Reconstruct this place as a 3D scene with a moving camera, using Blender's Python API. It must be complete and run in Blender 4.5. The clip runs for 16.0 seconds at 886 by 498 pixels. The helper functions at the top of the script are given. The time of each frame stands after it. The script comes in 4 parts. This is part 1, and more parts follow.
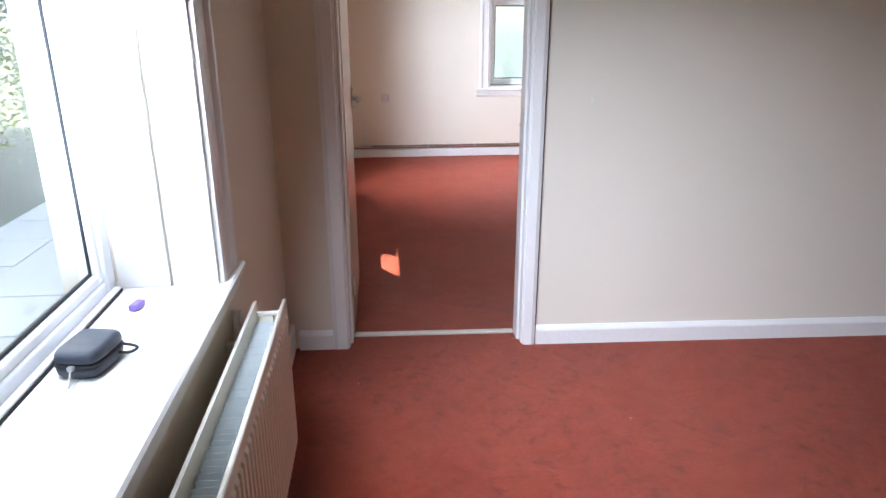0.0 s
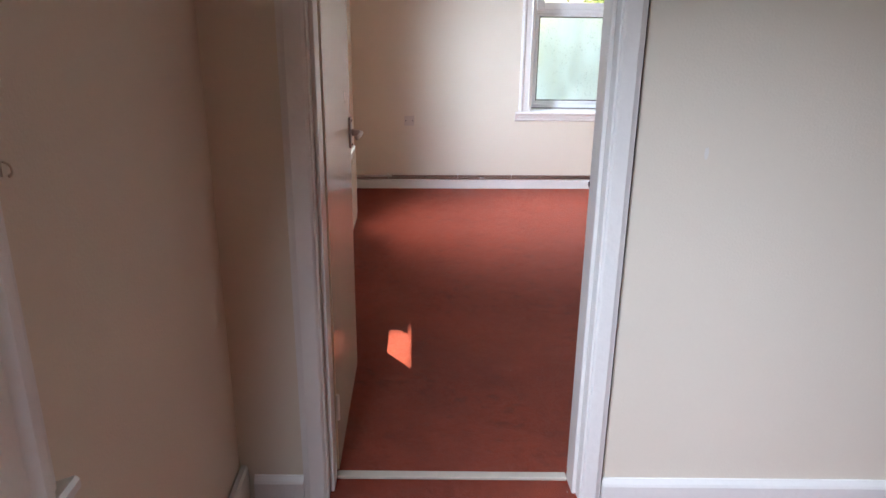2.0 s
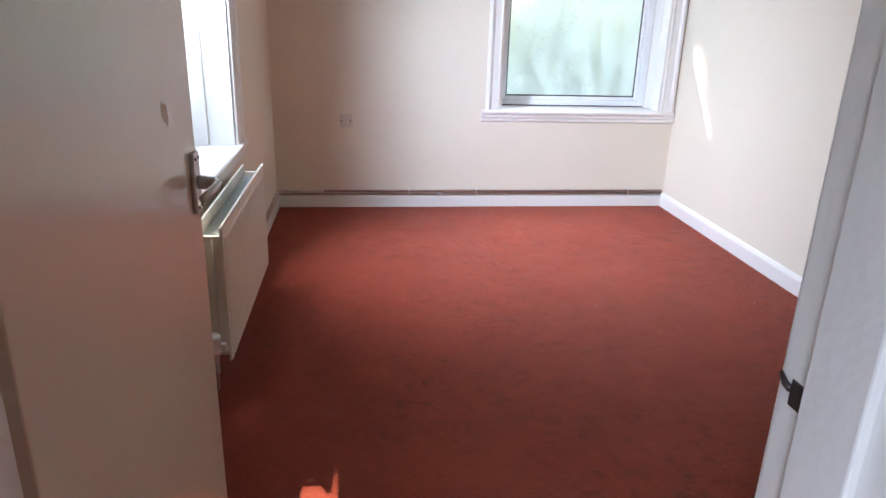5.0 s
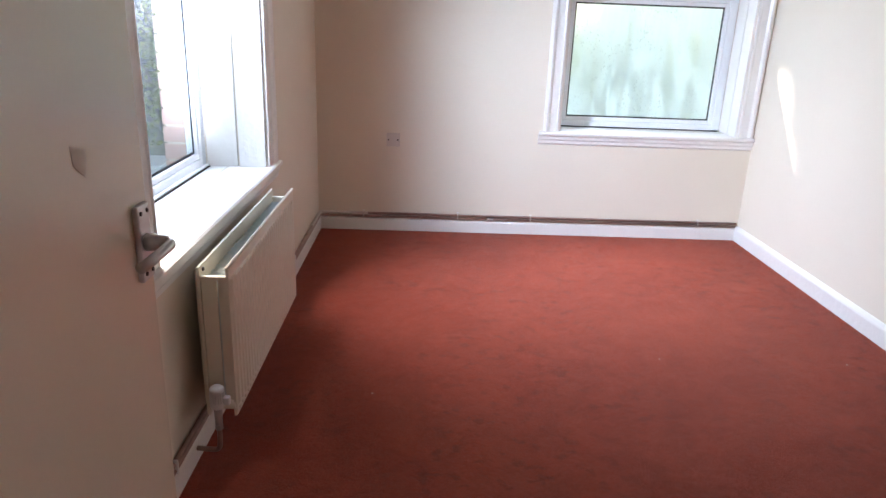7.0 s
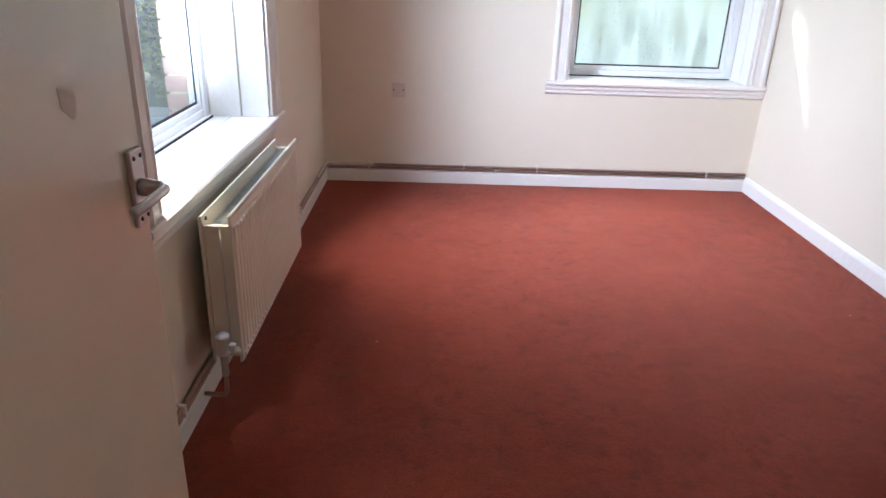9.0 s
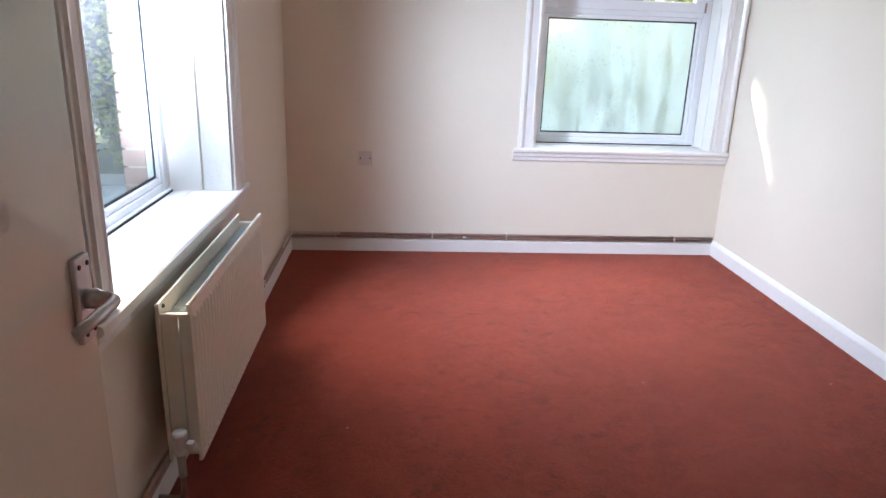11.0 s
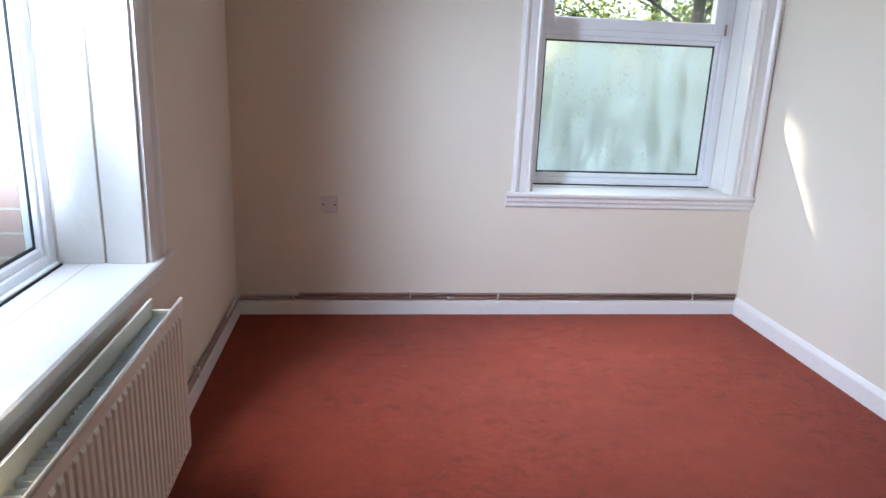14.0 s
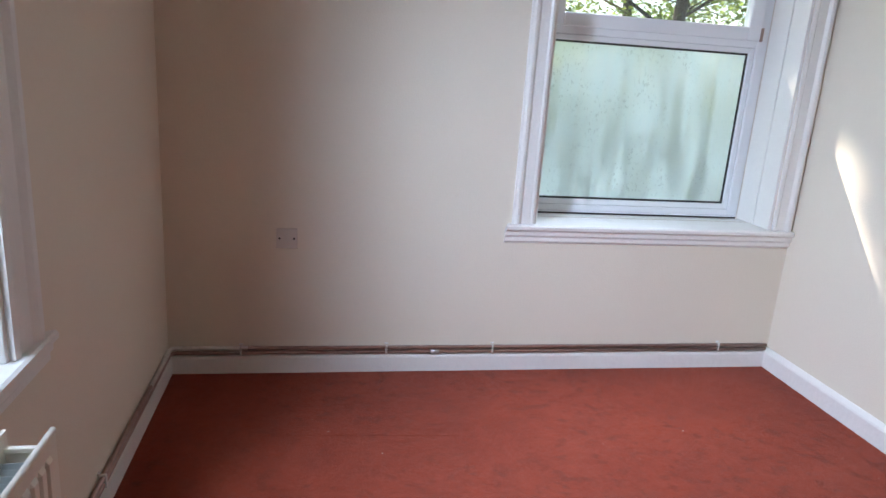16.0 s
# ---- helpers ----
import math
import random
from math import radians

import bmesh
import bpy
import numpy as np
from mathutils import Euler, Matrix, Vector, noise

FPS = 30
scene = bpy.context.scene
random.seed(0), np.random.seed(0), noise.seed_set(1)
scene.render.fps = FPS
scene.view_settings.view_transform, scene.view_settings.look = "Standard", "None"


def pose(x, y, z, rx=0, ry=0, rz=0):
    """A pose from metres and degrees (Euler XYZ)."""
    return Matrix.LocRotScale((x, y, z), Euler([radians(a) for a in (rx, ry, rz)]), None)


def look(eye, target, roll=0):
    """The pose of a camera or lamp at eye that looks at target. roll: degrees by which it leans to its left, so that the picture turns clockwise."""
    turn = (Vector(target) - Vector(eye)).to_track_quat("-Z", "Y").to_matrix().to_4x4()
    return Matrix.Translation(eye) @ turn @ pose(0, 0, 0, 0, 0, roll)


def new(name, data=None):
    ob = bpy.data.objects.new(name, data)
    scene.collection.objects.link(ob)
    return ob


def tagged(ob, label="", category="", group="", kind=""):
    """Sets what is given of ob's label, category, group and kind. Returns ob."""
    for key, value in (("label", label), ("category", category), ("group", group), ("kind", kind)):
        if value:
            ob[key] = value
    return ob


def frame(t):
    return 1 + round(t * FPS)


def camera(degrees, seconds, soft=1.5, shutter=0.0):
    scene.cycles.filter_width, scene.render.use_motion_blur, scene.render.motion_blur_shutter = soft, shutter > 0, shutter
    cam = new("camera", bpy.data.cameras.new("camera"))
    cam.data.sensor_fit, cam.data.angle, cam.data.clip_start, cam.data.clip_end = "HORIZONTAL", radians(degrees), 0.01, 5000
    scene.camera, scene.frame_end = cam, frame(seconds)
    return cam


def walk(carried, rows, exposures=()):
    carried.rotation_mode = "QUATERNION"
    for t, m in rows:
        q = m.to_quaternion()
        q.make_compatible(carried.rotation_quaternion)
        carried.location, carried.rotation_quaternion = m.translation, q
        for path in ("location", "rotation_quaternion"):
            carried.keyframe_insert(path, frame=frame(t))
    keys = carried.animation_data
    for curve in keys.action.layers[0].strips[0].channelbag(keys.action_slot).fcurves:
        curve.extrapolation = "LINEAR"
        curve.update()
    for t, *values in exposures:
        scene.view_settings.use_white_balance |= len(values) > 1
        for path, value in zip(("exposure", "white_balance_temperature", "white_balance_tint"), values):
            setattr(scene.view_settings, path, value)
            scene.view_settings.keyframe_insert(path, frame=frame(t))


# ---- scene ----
cam = camera(66.2, 16.0)
PATH = [
    (0, (0.444, -2.758, 1.454), (0.613, -0.878, 0.792), -0.1),
    (0.5, (0.54, -2.526, 1.434), (0.623, -0.626, 0.815), 3.2),
    (1, (0.596, -2.285, 1.433), (0.441, -0.379, 0.845), 1.8),
    (1.5, (0.573, -1.999, 1.427), (0.608, -0.08, 0.865), -0.2),
    (2, (0.542, -1.736, 1.418), (0.624, 0.161, 0.793), 0.7),
    (2.5, (0.544, -1.421, 1.416), (0.684, 0.476, 0.799), 3.9),
    (3, (0.502, -1.165, 1.411), (0.682, 0.724, 0.781), 2.7),
    (5.5, (0.627, -0.271, 1.334), (0.857, 1.602, 0.674), 1.7),
    (6, (0.639, -0.17, 1.334), (0.651, 1.722, 0.686), 2.1),
    (6.5, (0.694, -0.092, 1.349), (0.735, 1.82, 0.761), 2.1),
    (7, (0.708, -0.063, 1.346), (0.765, 1.833, 0.713), 2.2),
    (7.5, (0.716, -0.062, 1.347), (0.756, 1.816, 0.66), 1.9),
    (8, (0.725, -0.059, 1.34), (0.766, 1.8, 0.604), 2.1),
    (8.5, (0.728, -0.073, 1.323), (0.768, 1.76, 0.524), 2.6),
    (9, (0.735, -0.072, 1.336), (0.766, 1.777, 0.574), 1.9),
    (11.5, (0.668, 0.12, 1.369), (0.87, 2.028, 0.805), 1.2),
    (12, (0.615, 0.21, 1.376), (0.889, 2.115, 0.833), 0.1),
    (12.5, (0.609, 0.35, 1.358), (0.84, 2.246, 0.766), 1.8),
    (13, (0.674, 0.567, 1.378), (0.758, 2.518, 0.949), 2.2),
    (13.5, (0.702, 0.665, 1.361), (0.732, 2.595, 0.838), 1.1),
    (14, (0.678, 0.8, 1.348), (0.907, 2.716, 0.822), 2.4),
    (14.5, (0.629, 0.953, 1.372), (1.001, 2.863, 0.907), 1.3),
    (15, (0.644, 1.107, 1.36), (0.947, 3.018, 0.854), 1.7),
    (15.5, (0.698, 1.313, 1.378), (0.951, 3.248, 0.942), 4.1),
    (16, (0.63, 1.517, 1.357), (0.985, 3.414, 0.834), 3.9),
]
walk(cam, [(t, look(eye, target, roll)) for t, eye, target, roll in PATH],
     exposures=[(0, 2.48, 6850, 12.5), (1, 2.38, 6950, 12.5), (3, 2.2, 7000, 12.5), (5.5, 2.27, 6650, 12.5), (9, 2.3, 6700, 12.5), (12.5, 2.02, 6450, 11.5), (16, 1.67, 6500, 11.5)])

# ---- world, sun and exposure ----
SUN_WAY = Vector((0.547, -0.80, -1.0)).normalized()      # the way the sunlight travels
world = bpy.data.worlds.new("sky")
scene.world = world
world.use_nodes = True
wn, wl = world.node_tree.nodes, world.node_tree.links
sky = wn.new("ShaderNodeTexSky")
sky.sky_type = "NISHITA"
sky.sun_disc = False
sky.sun_elevation = math.asin(-SUN_WAY.z)
sky.sun_rotation = math.atan2(-SUN_WAY.x, -SUN_WAY.y)
sky.dust_density = 2.0
wl.new(sky.outputs[0], wn["Background"].inputs[0])
wn["Background"].inputs[1].default_value = 0.15
sun = new("sun", bpy.data.lights.new("sun", "SUN"))
sun.data.energy = 5.0
sun.data.angle = radians(0.35)
sun.data.color = (1.0, 0.94, 0.84)
sun.matrix_world = look((0, 0, 8), Vector((0, 0, 8)) + SUN_WAY)



def sky_lamp(name, eye, target, wide, tall, watts, spread):
    """An area lamp in a window's opening that stands in for the light of the open sky."""
    lamp = new(name, bpy.data.lights.new(name, "AREA"))
    lamp.data.shape, lamp.data.size, lamp.data.size_y = "RECTANGLE", wide, tall
    lamp.data.energy = watts
    lamp.data.color = (0.605, 0.745, 1.0)
    lamp.data.spread = radians(spread)
    lamp.matrix_world = look(eye, target)


sky_lamp("sky_light_front_room", (-0.19, -1.69, 1.97), (1.3, -0.35, 0.0), 1.15, 0.2, 6.4, 76)
for side_y in (2.48, 2.7):
    sky_lamp("sky_light_side_window", (-0.21, side_y, 1.92), (0.55, side_y + 0.46, 1.34), 0.24, 0.34, 5.4, 94)
sky_lamp("sky_light_end_window", (2.145, 4.475, 2.1), (1.8, 3.6, 0.1), 1.05, 0.2, 1.8, 60)
# narrow fill lamps added to whiten the sills and the reveal boards
sky_lamp("fill_front_sill", (-0.2, -1.69, 2.2), (-0.19, -1.69, 0.8), 1.2, 0.1, 0.5, 28)
sky_lamp("fill_side_sill", (-0.2, 2.295, 2.2), (-0.19, 2.295, 0.7), 1.15, 0.1, 0.6, 28)
sky_lamp("fill_front_reveal", (-0.2, -2.2, 1.55), (-0.36, -1.02, 1.35), 0.16, 0.8, 0.9, 20)
sky_lamp("fill_side_reveal", (-0.2, 1.8, 1.5), (-0.36, 2.94, 1.3), 0.16, 0.8, 0.8, 20)


# ---- materials ----
def node_material(name, color, rough=0.5, metal=0.0, vary=0.06, scale=6.0, fine=0.0, fine_scale=150.0, bump=0.0,
                  bump_scale=120.0, sheen=0.0, spec=0.5, coat=0.0, rand=0.0):
    """A principled material: colour varied at two scales, roughness varied a little, and fine relief."""
    m = bpy.data.materials.new(name)
    m.use_nodes = True
    n, l = m.node_tree.nodes, m.node_tree.links
    b = n["Principled BSDF"]
    b.inputs["Roughness"].default_value = rough
    b.inputs["Metallic"].default_value = metal
    b.inputs["Specular IOR Level"].default_value = spec
    b.inputs["Sheen Weight"].default_value = sheen
    b.inputs["Coat Weight"].default_value = coat
    co = n.new("ShaderNodeTexCoord")
    big = n.new("ShaderNodeTexNoise")
    big.inputs["Scale"].default_value, big.inputs["Detail"].default_value = scale, 4
    small = n.new("ShaderNodeTexNoise")
    small.inputs["Scale"].default_value, small.inputs["Detail"].default_value = fine_scale, 3
    l.new(co.outputs["Object"], big.inputs["Vector"])
    l.new(co.outputs["Object"], small.inputs["Vector"])
    add = n.new("ShaderNodeMath")
    add.operation = "MULTIPLY_ADD"
    l.new(big.outputs["Fac"], add.inputs[0])
    add.inputs[1].default_value = 2 * vary
    add.inputs[2].default_value = 1 - vary
    add2 = n.new("ShaderNodeMath")
    add2.operation = "MULTIPLY_ADD"
    l.new(small.outputs["Fac"], add2.inputs[0])
    add2.inputs[1].default_value = 2 * fine
    l.new(add.outputs[0], add2.inputs[2])
    sub = n.new("ShaderNodeMath")
    sub.operation = "SUBTRACT"
    l.new(add2.outputs[0], sub.inputs[0])
    sub.inputs[1].default_value = fine
    val = sub
    if rand:
        info = n.new("ShaderNodeObjectInfo")
        r = n.new("ShaderNodeMath")
        r.operation = "MULTIPLY_ADD"
        l.new(info.outputs["Random"], r.inputs[0])
        r.inputs[1].default_value = rand
        l.new(sub.outputs[0], r.inputs[2])
        val = r
    mix = n.new("ShaderNodeVectorMath")
    mix.operation = "SCALE"
    mix.inputs[0].default_value = color[:3]
    l.new(val.outputs[0], mix.inputs["Scale"])
    l.new(mix.outputs[0], b.inputs["Base Color"])
    if bump:
        bn = n.new("ShaderNodeTexNoise")
        bn.inputs["Scale"].default_value, bn.inputs["Detail"].default_value = bump_scale, 3
        l.new(co.outputs["Object"], bn.inputs["Vector"])
        bp = n.new("ShaderNodeBump")
        bp.inputs["Strength"].default_value, bp.inputs["Distance"].default_value = bump, 0.01
        l.new(bn.outputs["Fac"], bp.inputs["Height"])
        l.new(bp.outputs["Normal"], b.inputs["Normal"])
    return m


def carpet_material():
    """Terracotta cut pile: pile brushed two ways in patches, fine tufts, a few darker worn marks."""
    m = bpy.data.materials.new("terracotta_carpet")
    m.use_nodes = True
    n, l = m.node_tree.nodes, m.node_tree.links
    b = n["Principled BSDF"]
    b.inputs["Roughness"].default_value = 0.64
    b.inputs["Specular IOR Level"].default_value = 0.18
    b.inputs["Sheen Weight"].default_value = 0.13
    b.inputs["Sheen Roughness"].default_value = 0.4
    b.inputs["Sheen Tint"].default_value = (1.0, 0.7, 0.62, 1)
    co = n.new("ShaderNodeTexCoord")
    heights = []
    for scale, detail, rough, lo, hi in ((1.6, 4, 0.55, 0.36, 0.66), (7.5, 5, 0.7, 0.37, 0.61), (240.0, 3, 0.6, 0.28, 0.72), (38.0, 5, 0.72, 0.36, 0.64)):
        t = n.new("ShaderNodeTexNoise")
        t.inputs["Scale"].default_value, t.inputs["Detail"].default_value, t.inputs["Roughness"].default_value = scale, detail, rough
        t.inputs["Distortion"].default_value = 0.6
        l.new(co.outputs["Object"], t.inputs["Vector"])
        r = n.new("ShaderNodeMapRange")
        r.inputs["From Min"].default_value, r.inputs["From Max"].default_value = lo, hi
        l.new(t.outputs["Fac"], r.inputs["Value"])
        heights.append(r)
    one = n.new("ShaderNodeMix")
    one.data_type = "RGBA"
    one.inputs["A"].default_value = (0.215, 0.022, 0.0055, 1)
    one.inputs["B"].default_value = (0.36, 0.052, 0.020, 1)
    blend = n.new("ShaderNodeMath")
    blend.operation = "MULTIPLY_ADD"
    pile = n.new("ShaderNodeMath")
    pile.operation = "MULTIPLY_ADD"
    pile.inputs[1].default_value = 0.5
    l.new(heights[3].outputs[0], pile.inputs[0])
    part_way = n.new("ShaderNodeMath")
    part_way.operation = "MULTIPLY"
    part_way.inputs[1].default_value = 0.5
    l.new(heights[1].outputs[0], part_way.inputs[0])
    l.new(part_way.outputs[0], pile.inputs[2])
    l.new(pile.outputs[0], blend.inputs[0])
    blend.inputs[1].default_value = 0.68
    half = n.new("ShaderNodeMath")
    half.operation = "MULTIPLY"
    half.inputs[1].default_value = 0.32
    l.new(heights[0].outputs[0], half.inputs[0])
    l.new(half.outputs[0], blend.inputs[2])
    l.new(blend.outputs[0], one.inputs["Factor"])
    two = n.new("ShaderNodeMix")
    two.data_type = "RGBA"
    two.blend_type = "MULTIPLY"
    two.inputs["Factor"].default_value = 0.8
    l.new(one.outputs["Result"], two.inputs["A"])
    tuft = n.new("ShaderNodeMapRange")
    tuft.inputs["To Min"].default_value, tuft.inputs["To Max"].default_value = 0.62, 1.38
    l.new(heights[2].outputs[0], tuft.inputs["Value"])
    l.new(tuft.outputs[0], two.inputs["B"])
    # trodden dents: small darker marks, gathered in patches
    dents = []
    for scale, lo, hi in ((16.0, 0.54, 0.63), (1.3, 0.40, 0.56)):
        t = n.new("ShaderNodeTexNoise")
        t.inputs["Scale"].default_value, t.inputs["Detail"].default_value, t.inputs["Roughness"].default_value = scale, 3, 0.6
        l.new(co.outputs["Object"], t.inputs["Vector"])
        r = n.new("ShaderNodeMapRange")
        r.inputs["From Min"].default_value, r.inputs["From Max"].default_value = lo, hi
        l.new(t.outputs["Fac"], r.inputs["Value"])
        dents.append(r)
    both = n.new("ShaderNodeMath")
    both.operation = "MULTIPLY"
    l.new(dents[0].outputs[0], both.inputs[0])
    l.new(dents[1].outputs[0], both.inputs[1])
    share = n.new("ShaderNodeMath")
    share.operation = "MULTIPLY"
    share.inputs[1].default_value = 0.42
    l.new(both.outputs[0], share.inputs[0])
    dent = n.new("ShaderNodeMix")
    dent.data_type = "RGBA"
    dent.inputs["B"].default_value = (0.085, 0.009, 0.003, 1)
    l.new(share.outputs[0], dent.inputs["Factor"])
    l.new(two.outputs["Result"], dent.inputs["A"])
    l.new(dent.outputs["Result"], b.inputs["Base Color"])
    bp = n.new("ShaderNodeBump")
    bp.inputs["Strength"].default_value, bp.inputs["Distance"].default_value = 0.7, 0.006
    l.new(heights[2].outputs[0], bp.inputs["Height"])
    bp2 = n.new("ShaderNodeBump")
    bp2.inputs["Strength"].default_value, bp2.inputs["Distance"].default_value = 0.14, 0.02
    l.new(heights[1].outputs[0], bp2.inputs["Height"])
    l.new(bp.outputs["Normal"], bp2.inputs["Normal"])
    l.new(bp2.outputs["Normal"], b.inputs["Normal"])
    return m


def pane_material(name, dirt):
    """Clear glazing with a thin film of dust: it lets light through, mirrors a little, and scatters a little."""
    m = bpy.data.materials.new(name)
    m.use_nodes = True
    n, l = m.node_tree.nodes, m.node_tree.links
    n.remove(n["Principled BSDF"])
    out = n["Material Output"]
    clear = n.new("ShaderNodeBsdfTransparent")
    clear.inputs[0].default_value = (0.93, 0.97, 0.96, 1)
    gloss = n.new("ShaderNodeBsdfGlossy")
    gloss.inputs["Roughness"].default_value = 0.01
    face = n.new("ShaderNodeLayerWeight")
    face.inputs["Blend"].default_value = 0.5
    power = n.new("ShaderNodeMath")
    power.operation = "POWER"
    power.inputs[1].default_value = 5.0
    l.new(face.outputs["Facing"], power.inputs[0])
    fres = n.new("ShaderNodeMath")
    fres.operation = "MULTIPLY_ADD"
    fres.inputs[1].default_value = 0.7
    fres.inputs[2].default_value = 0.04
    l.new(power.outputs[0], fres.inputs[0])
    mix = n.new("ShaderNodeMixShader")
    l.new(fres.outputs[0], mix.inputs[0])
    l.new(clear.outputs[0], mix.inputs[1])
    l.new(gloss.outputs[0], mix.inputs[2])
    film = n.new("ShaderNodeBsdfTranslucent")
    film.inputs[0].default_value = (0.85, 0.92, 0.92, 1)
    co = n.new("ShaderNodeTexCoord")
    t = n.new("ShaderNodeTexNoise")
    t.inputs["Scale"].default_value, t.inputs["Detail"].default_value = 5, 5
    l.new(co.outputs["Object"], t.inputs["Vector"])
    k = n.new("ShaderNodeMath")
    k.operation = "MULTIPLY"
    k.inputs[1].default_value = 2 * dirt
    l.new(t.outputs["Fac"], k.inputs[0])
    mix2 = n.new("ShaderNodeMixShader")
    l.new(k.outputs[0], mix2.inputs[0])
    l.new(mix.outputs[0], mix2.inputs[1])
    l.new(film.outputs[0], mix2.inputs[2])
    l.new(mix2.outputs[0], out.inputs[0])
    return m


def misted_material():
    """Failed double glazing: condensation that blurs and whitens, with runs and clear drops."""
    m = bpy.data.materials.new("misted_glass")
    m.use_nodes = True
    n, l = m.node_tree.nodes, m.node_tree.links
    n.remove(n["Principled BSDF"])
    co = n.new("ShaderNodeTexCoord")

    def noise(stretch, detail, lo, hi, to_lo, to_hi):
        mp = n.new("ShaderNodeMapping")
        mp.inputs["Scale"].default_value = stretch
        l.new(co.outputs["Object"], mp.inputs["Vector"])
        t = n.new("ShaderNodeTexNoise")
        t.inputs["Scale"].default_value, t.inputs["Detail"].default_value = 1.0, detail
        l.new(mp.outputs[0], t.inputs["Vector"])
        r = n.new("ShaderNodeMapRange")
        r.inputs["From Min"].default_value, r.inputs["From Max"].default_value = lo, hi
        r.inputs["To Min"].default_value, r.inputs["To Max"].default_value = to_lo, to_hi
        l.new(t.outputs["Fac"], r.inputs["Value"])
        return r.outputs[0]

    def times(a, b):
        k = n.new("ShaderNodeMath")
        k.operation = "MULTIPLY"
        l.new(a, k.inputs[0])
        l.new(b, k.inputs[1])
        return k.outputs[0]
    blur = n.new("ShaderNodeBsdfRefraction")
    blur.inputs["Color"].default_value = (0.93, 0.98, 0.96, 1)
    blur.inputs["IOR"].default_value = 1.08
    l.new(noise((9, 9, 4), 4, 0.35, 0.65, 0.34, 0.56), blur.inputs["Roughness"])
    milk = n.new("ShaderNodeBsdfTranslucent")
    milk.inputs[0].default_value = (0.88, 0.98, 0.97, 1)
    clear = n.new("ShaderNodeBsdfTransparent")
    clear.inputs[0].default_value = (0.9, 0.97, 0.95, 1)
    a = n.new("ShaderNodeMixShader")
    l.new(times(noise((8, 8, 3.5), 5, 0.34, 0.66, 0.38, 1.1), noise((38, 38, 2.4), 4, 0.3, 0.7, 0.4, 1.0)), a.inputs[0])
    l.new(blur.outputs[0], a.inputs[1])
    l.new(milk.outputs[0], a.inputs[2])
    c = n.new("ShaderNodeMixShader")
    l.new(times(noise((95, 95, 60), 2, 0.58, 0.68, 0.03, 0.2), noise((6, 6, 5), 3, 0.45, 0.62, 0.12, 1.0)), c.inputs[0])
    l.new(a.outputs[0], c.inputs[1])
    l.new(clear.outputs[0], c.inputs[2])
    l.new(c.outputs[0], n["Material Output"].inputs[0])
    return m


def leaf_material(name, color, through_color):
    m = bpy.data.materials.new(name)
    m.use_nodes = True
    n, l = m.node_tree.nodes, m.node_tree.links
    n.remove(n["Principled BSDF"])
    geo = n.new("ShaderNodeNewGeometry")
    d = n.new("ShaderNodeBsdfDiffuse")
    tr = n.new("ShaderNodeBsdfTranslucent")
    for sh, c in ((d, color), (tr, through_color)):
        ramp = n.new("ShaderNodeMix")
        ramp.data_type = "RGBA"
        ramp.inputs["A"].default_value = (*[0.6 * v for v in c], 1)
        ramp.inputs["B"].default_value = (*[1.4 * v for v in c], 1)
        l.new(geo.outputs["Random Per Island"], ramp.inputs["Factor"])
        l.new(ramp.outputs["Result"], sh.inputs[0])
    mix = n.new("ShaderNodeMixShader")
    mix.inputs[0].default_value = 0.5
    l.new(d.outputs[0], mix.inputs[1])
    l.new(tr.outputs[0], mix.inputs[2])
    gl = n.new("ShaderNodeBsdfGlossy")
    gl.inputs["Roughness"].default_value = 0.35
    mix2 = n.new("ShaderNodeMixShader")
    mix2.inputs[0].default_value = 0.06
    l.new(mix.outputs[0], mix2.inputs[1])
    l.new(gl.outputs[0], mix2.inputs[2])
    l.new(mix2.outputs[0], n["Material Output"].inputs[0])
    return m


WALL = node_material("cream_emulsion", (0.765, 0.685, 0.56), 0.75, vary=0.035, scale=2.2, fine=0.015, fine_scale=90, bump=0.12, bump_scale=160, spec=0.3)
CEIL = node_material("white_ceiling_paint", (0.78, 0.74, 0.67), 0.85, vary=0.03, scale=2, bump=0.1)
GLOSS = node_material("white_gloss_paint", (0.81, 0.78, 0.73), 0.28, vary=0.03, scale=7, fine=0.02, fine_scale=60, bump=0.22, bump_scale=38)
DOORPAINT = node_material("aged_gloss_door_paint", (0.76, 0.67, 0.53), 0.17, vary=0.03, scale=4, fine=0.01, bump=0.035, bump_scale=22)
BARE = node_material("bare_undercoat", (0.66, 0.58, 0.49), 0.7, vary=0.1, scale=40)
UPVC = node_material("white_upvc", (0.83, 0.84, 0.84), 0.25, vary=0.02, scale=9, fine=0.01)
GASKET = node_material("black_rubber_gasket", (0.012, 0.012, 0.014), 0.6, vary=0.1)
# near-black for strips that paint the shade in gaps, and for grimy sealant
DARK = node_material("gap_shade_and_grime", (0.03, 0.024, 0.02), 0.9, vary=0.2, scale=30)
CARPET = carpet_material()
RADPAINT = node_material("cream_radiator_enamel", (0.80, 0.74, 0.62), 0.32, vary=0.04, scale=12, fine=0.02, fine_scale=70, bump=0.03)
FIN = node_material("grey_green_fin_steel", (0.66, 0.70, 0.68), 0.5, vary=0.12, scale=25, fine=0.05)
COPPER = node_material("tarnished_copper", (0.42, 0.30, 0.25), 0.3, metal=0.75, vary=0.3, scale=30, fine=0.15, fine_scale=200, bump=0.05)
PIPEPAINT = node_material("chipped_white_pipe_paint", (0.66, 0.60, 0.54), 0.45, vary=0.2, scale=35, fine=0.1)
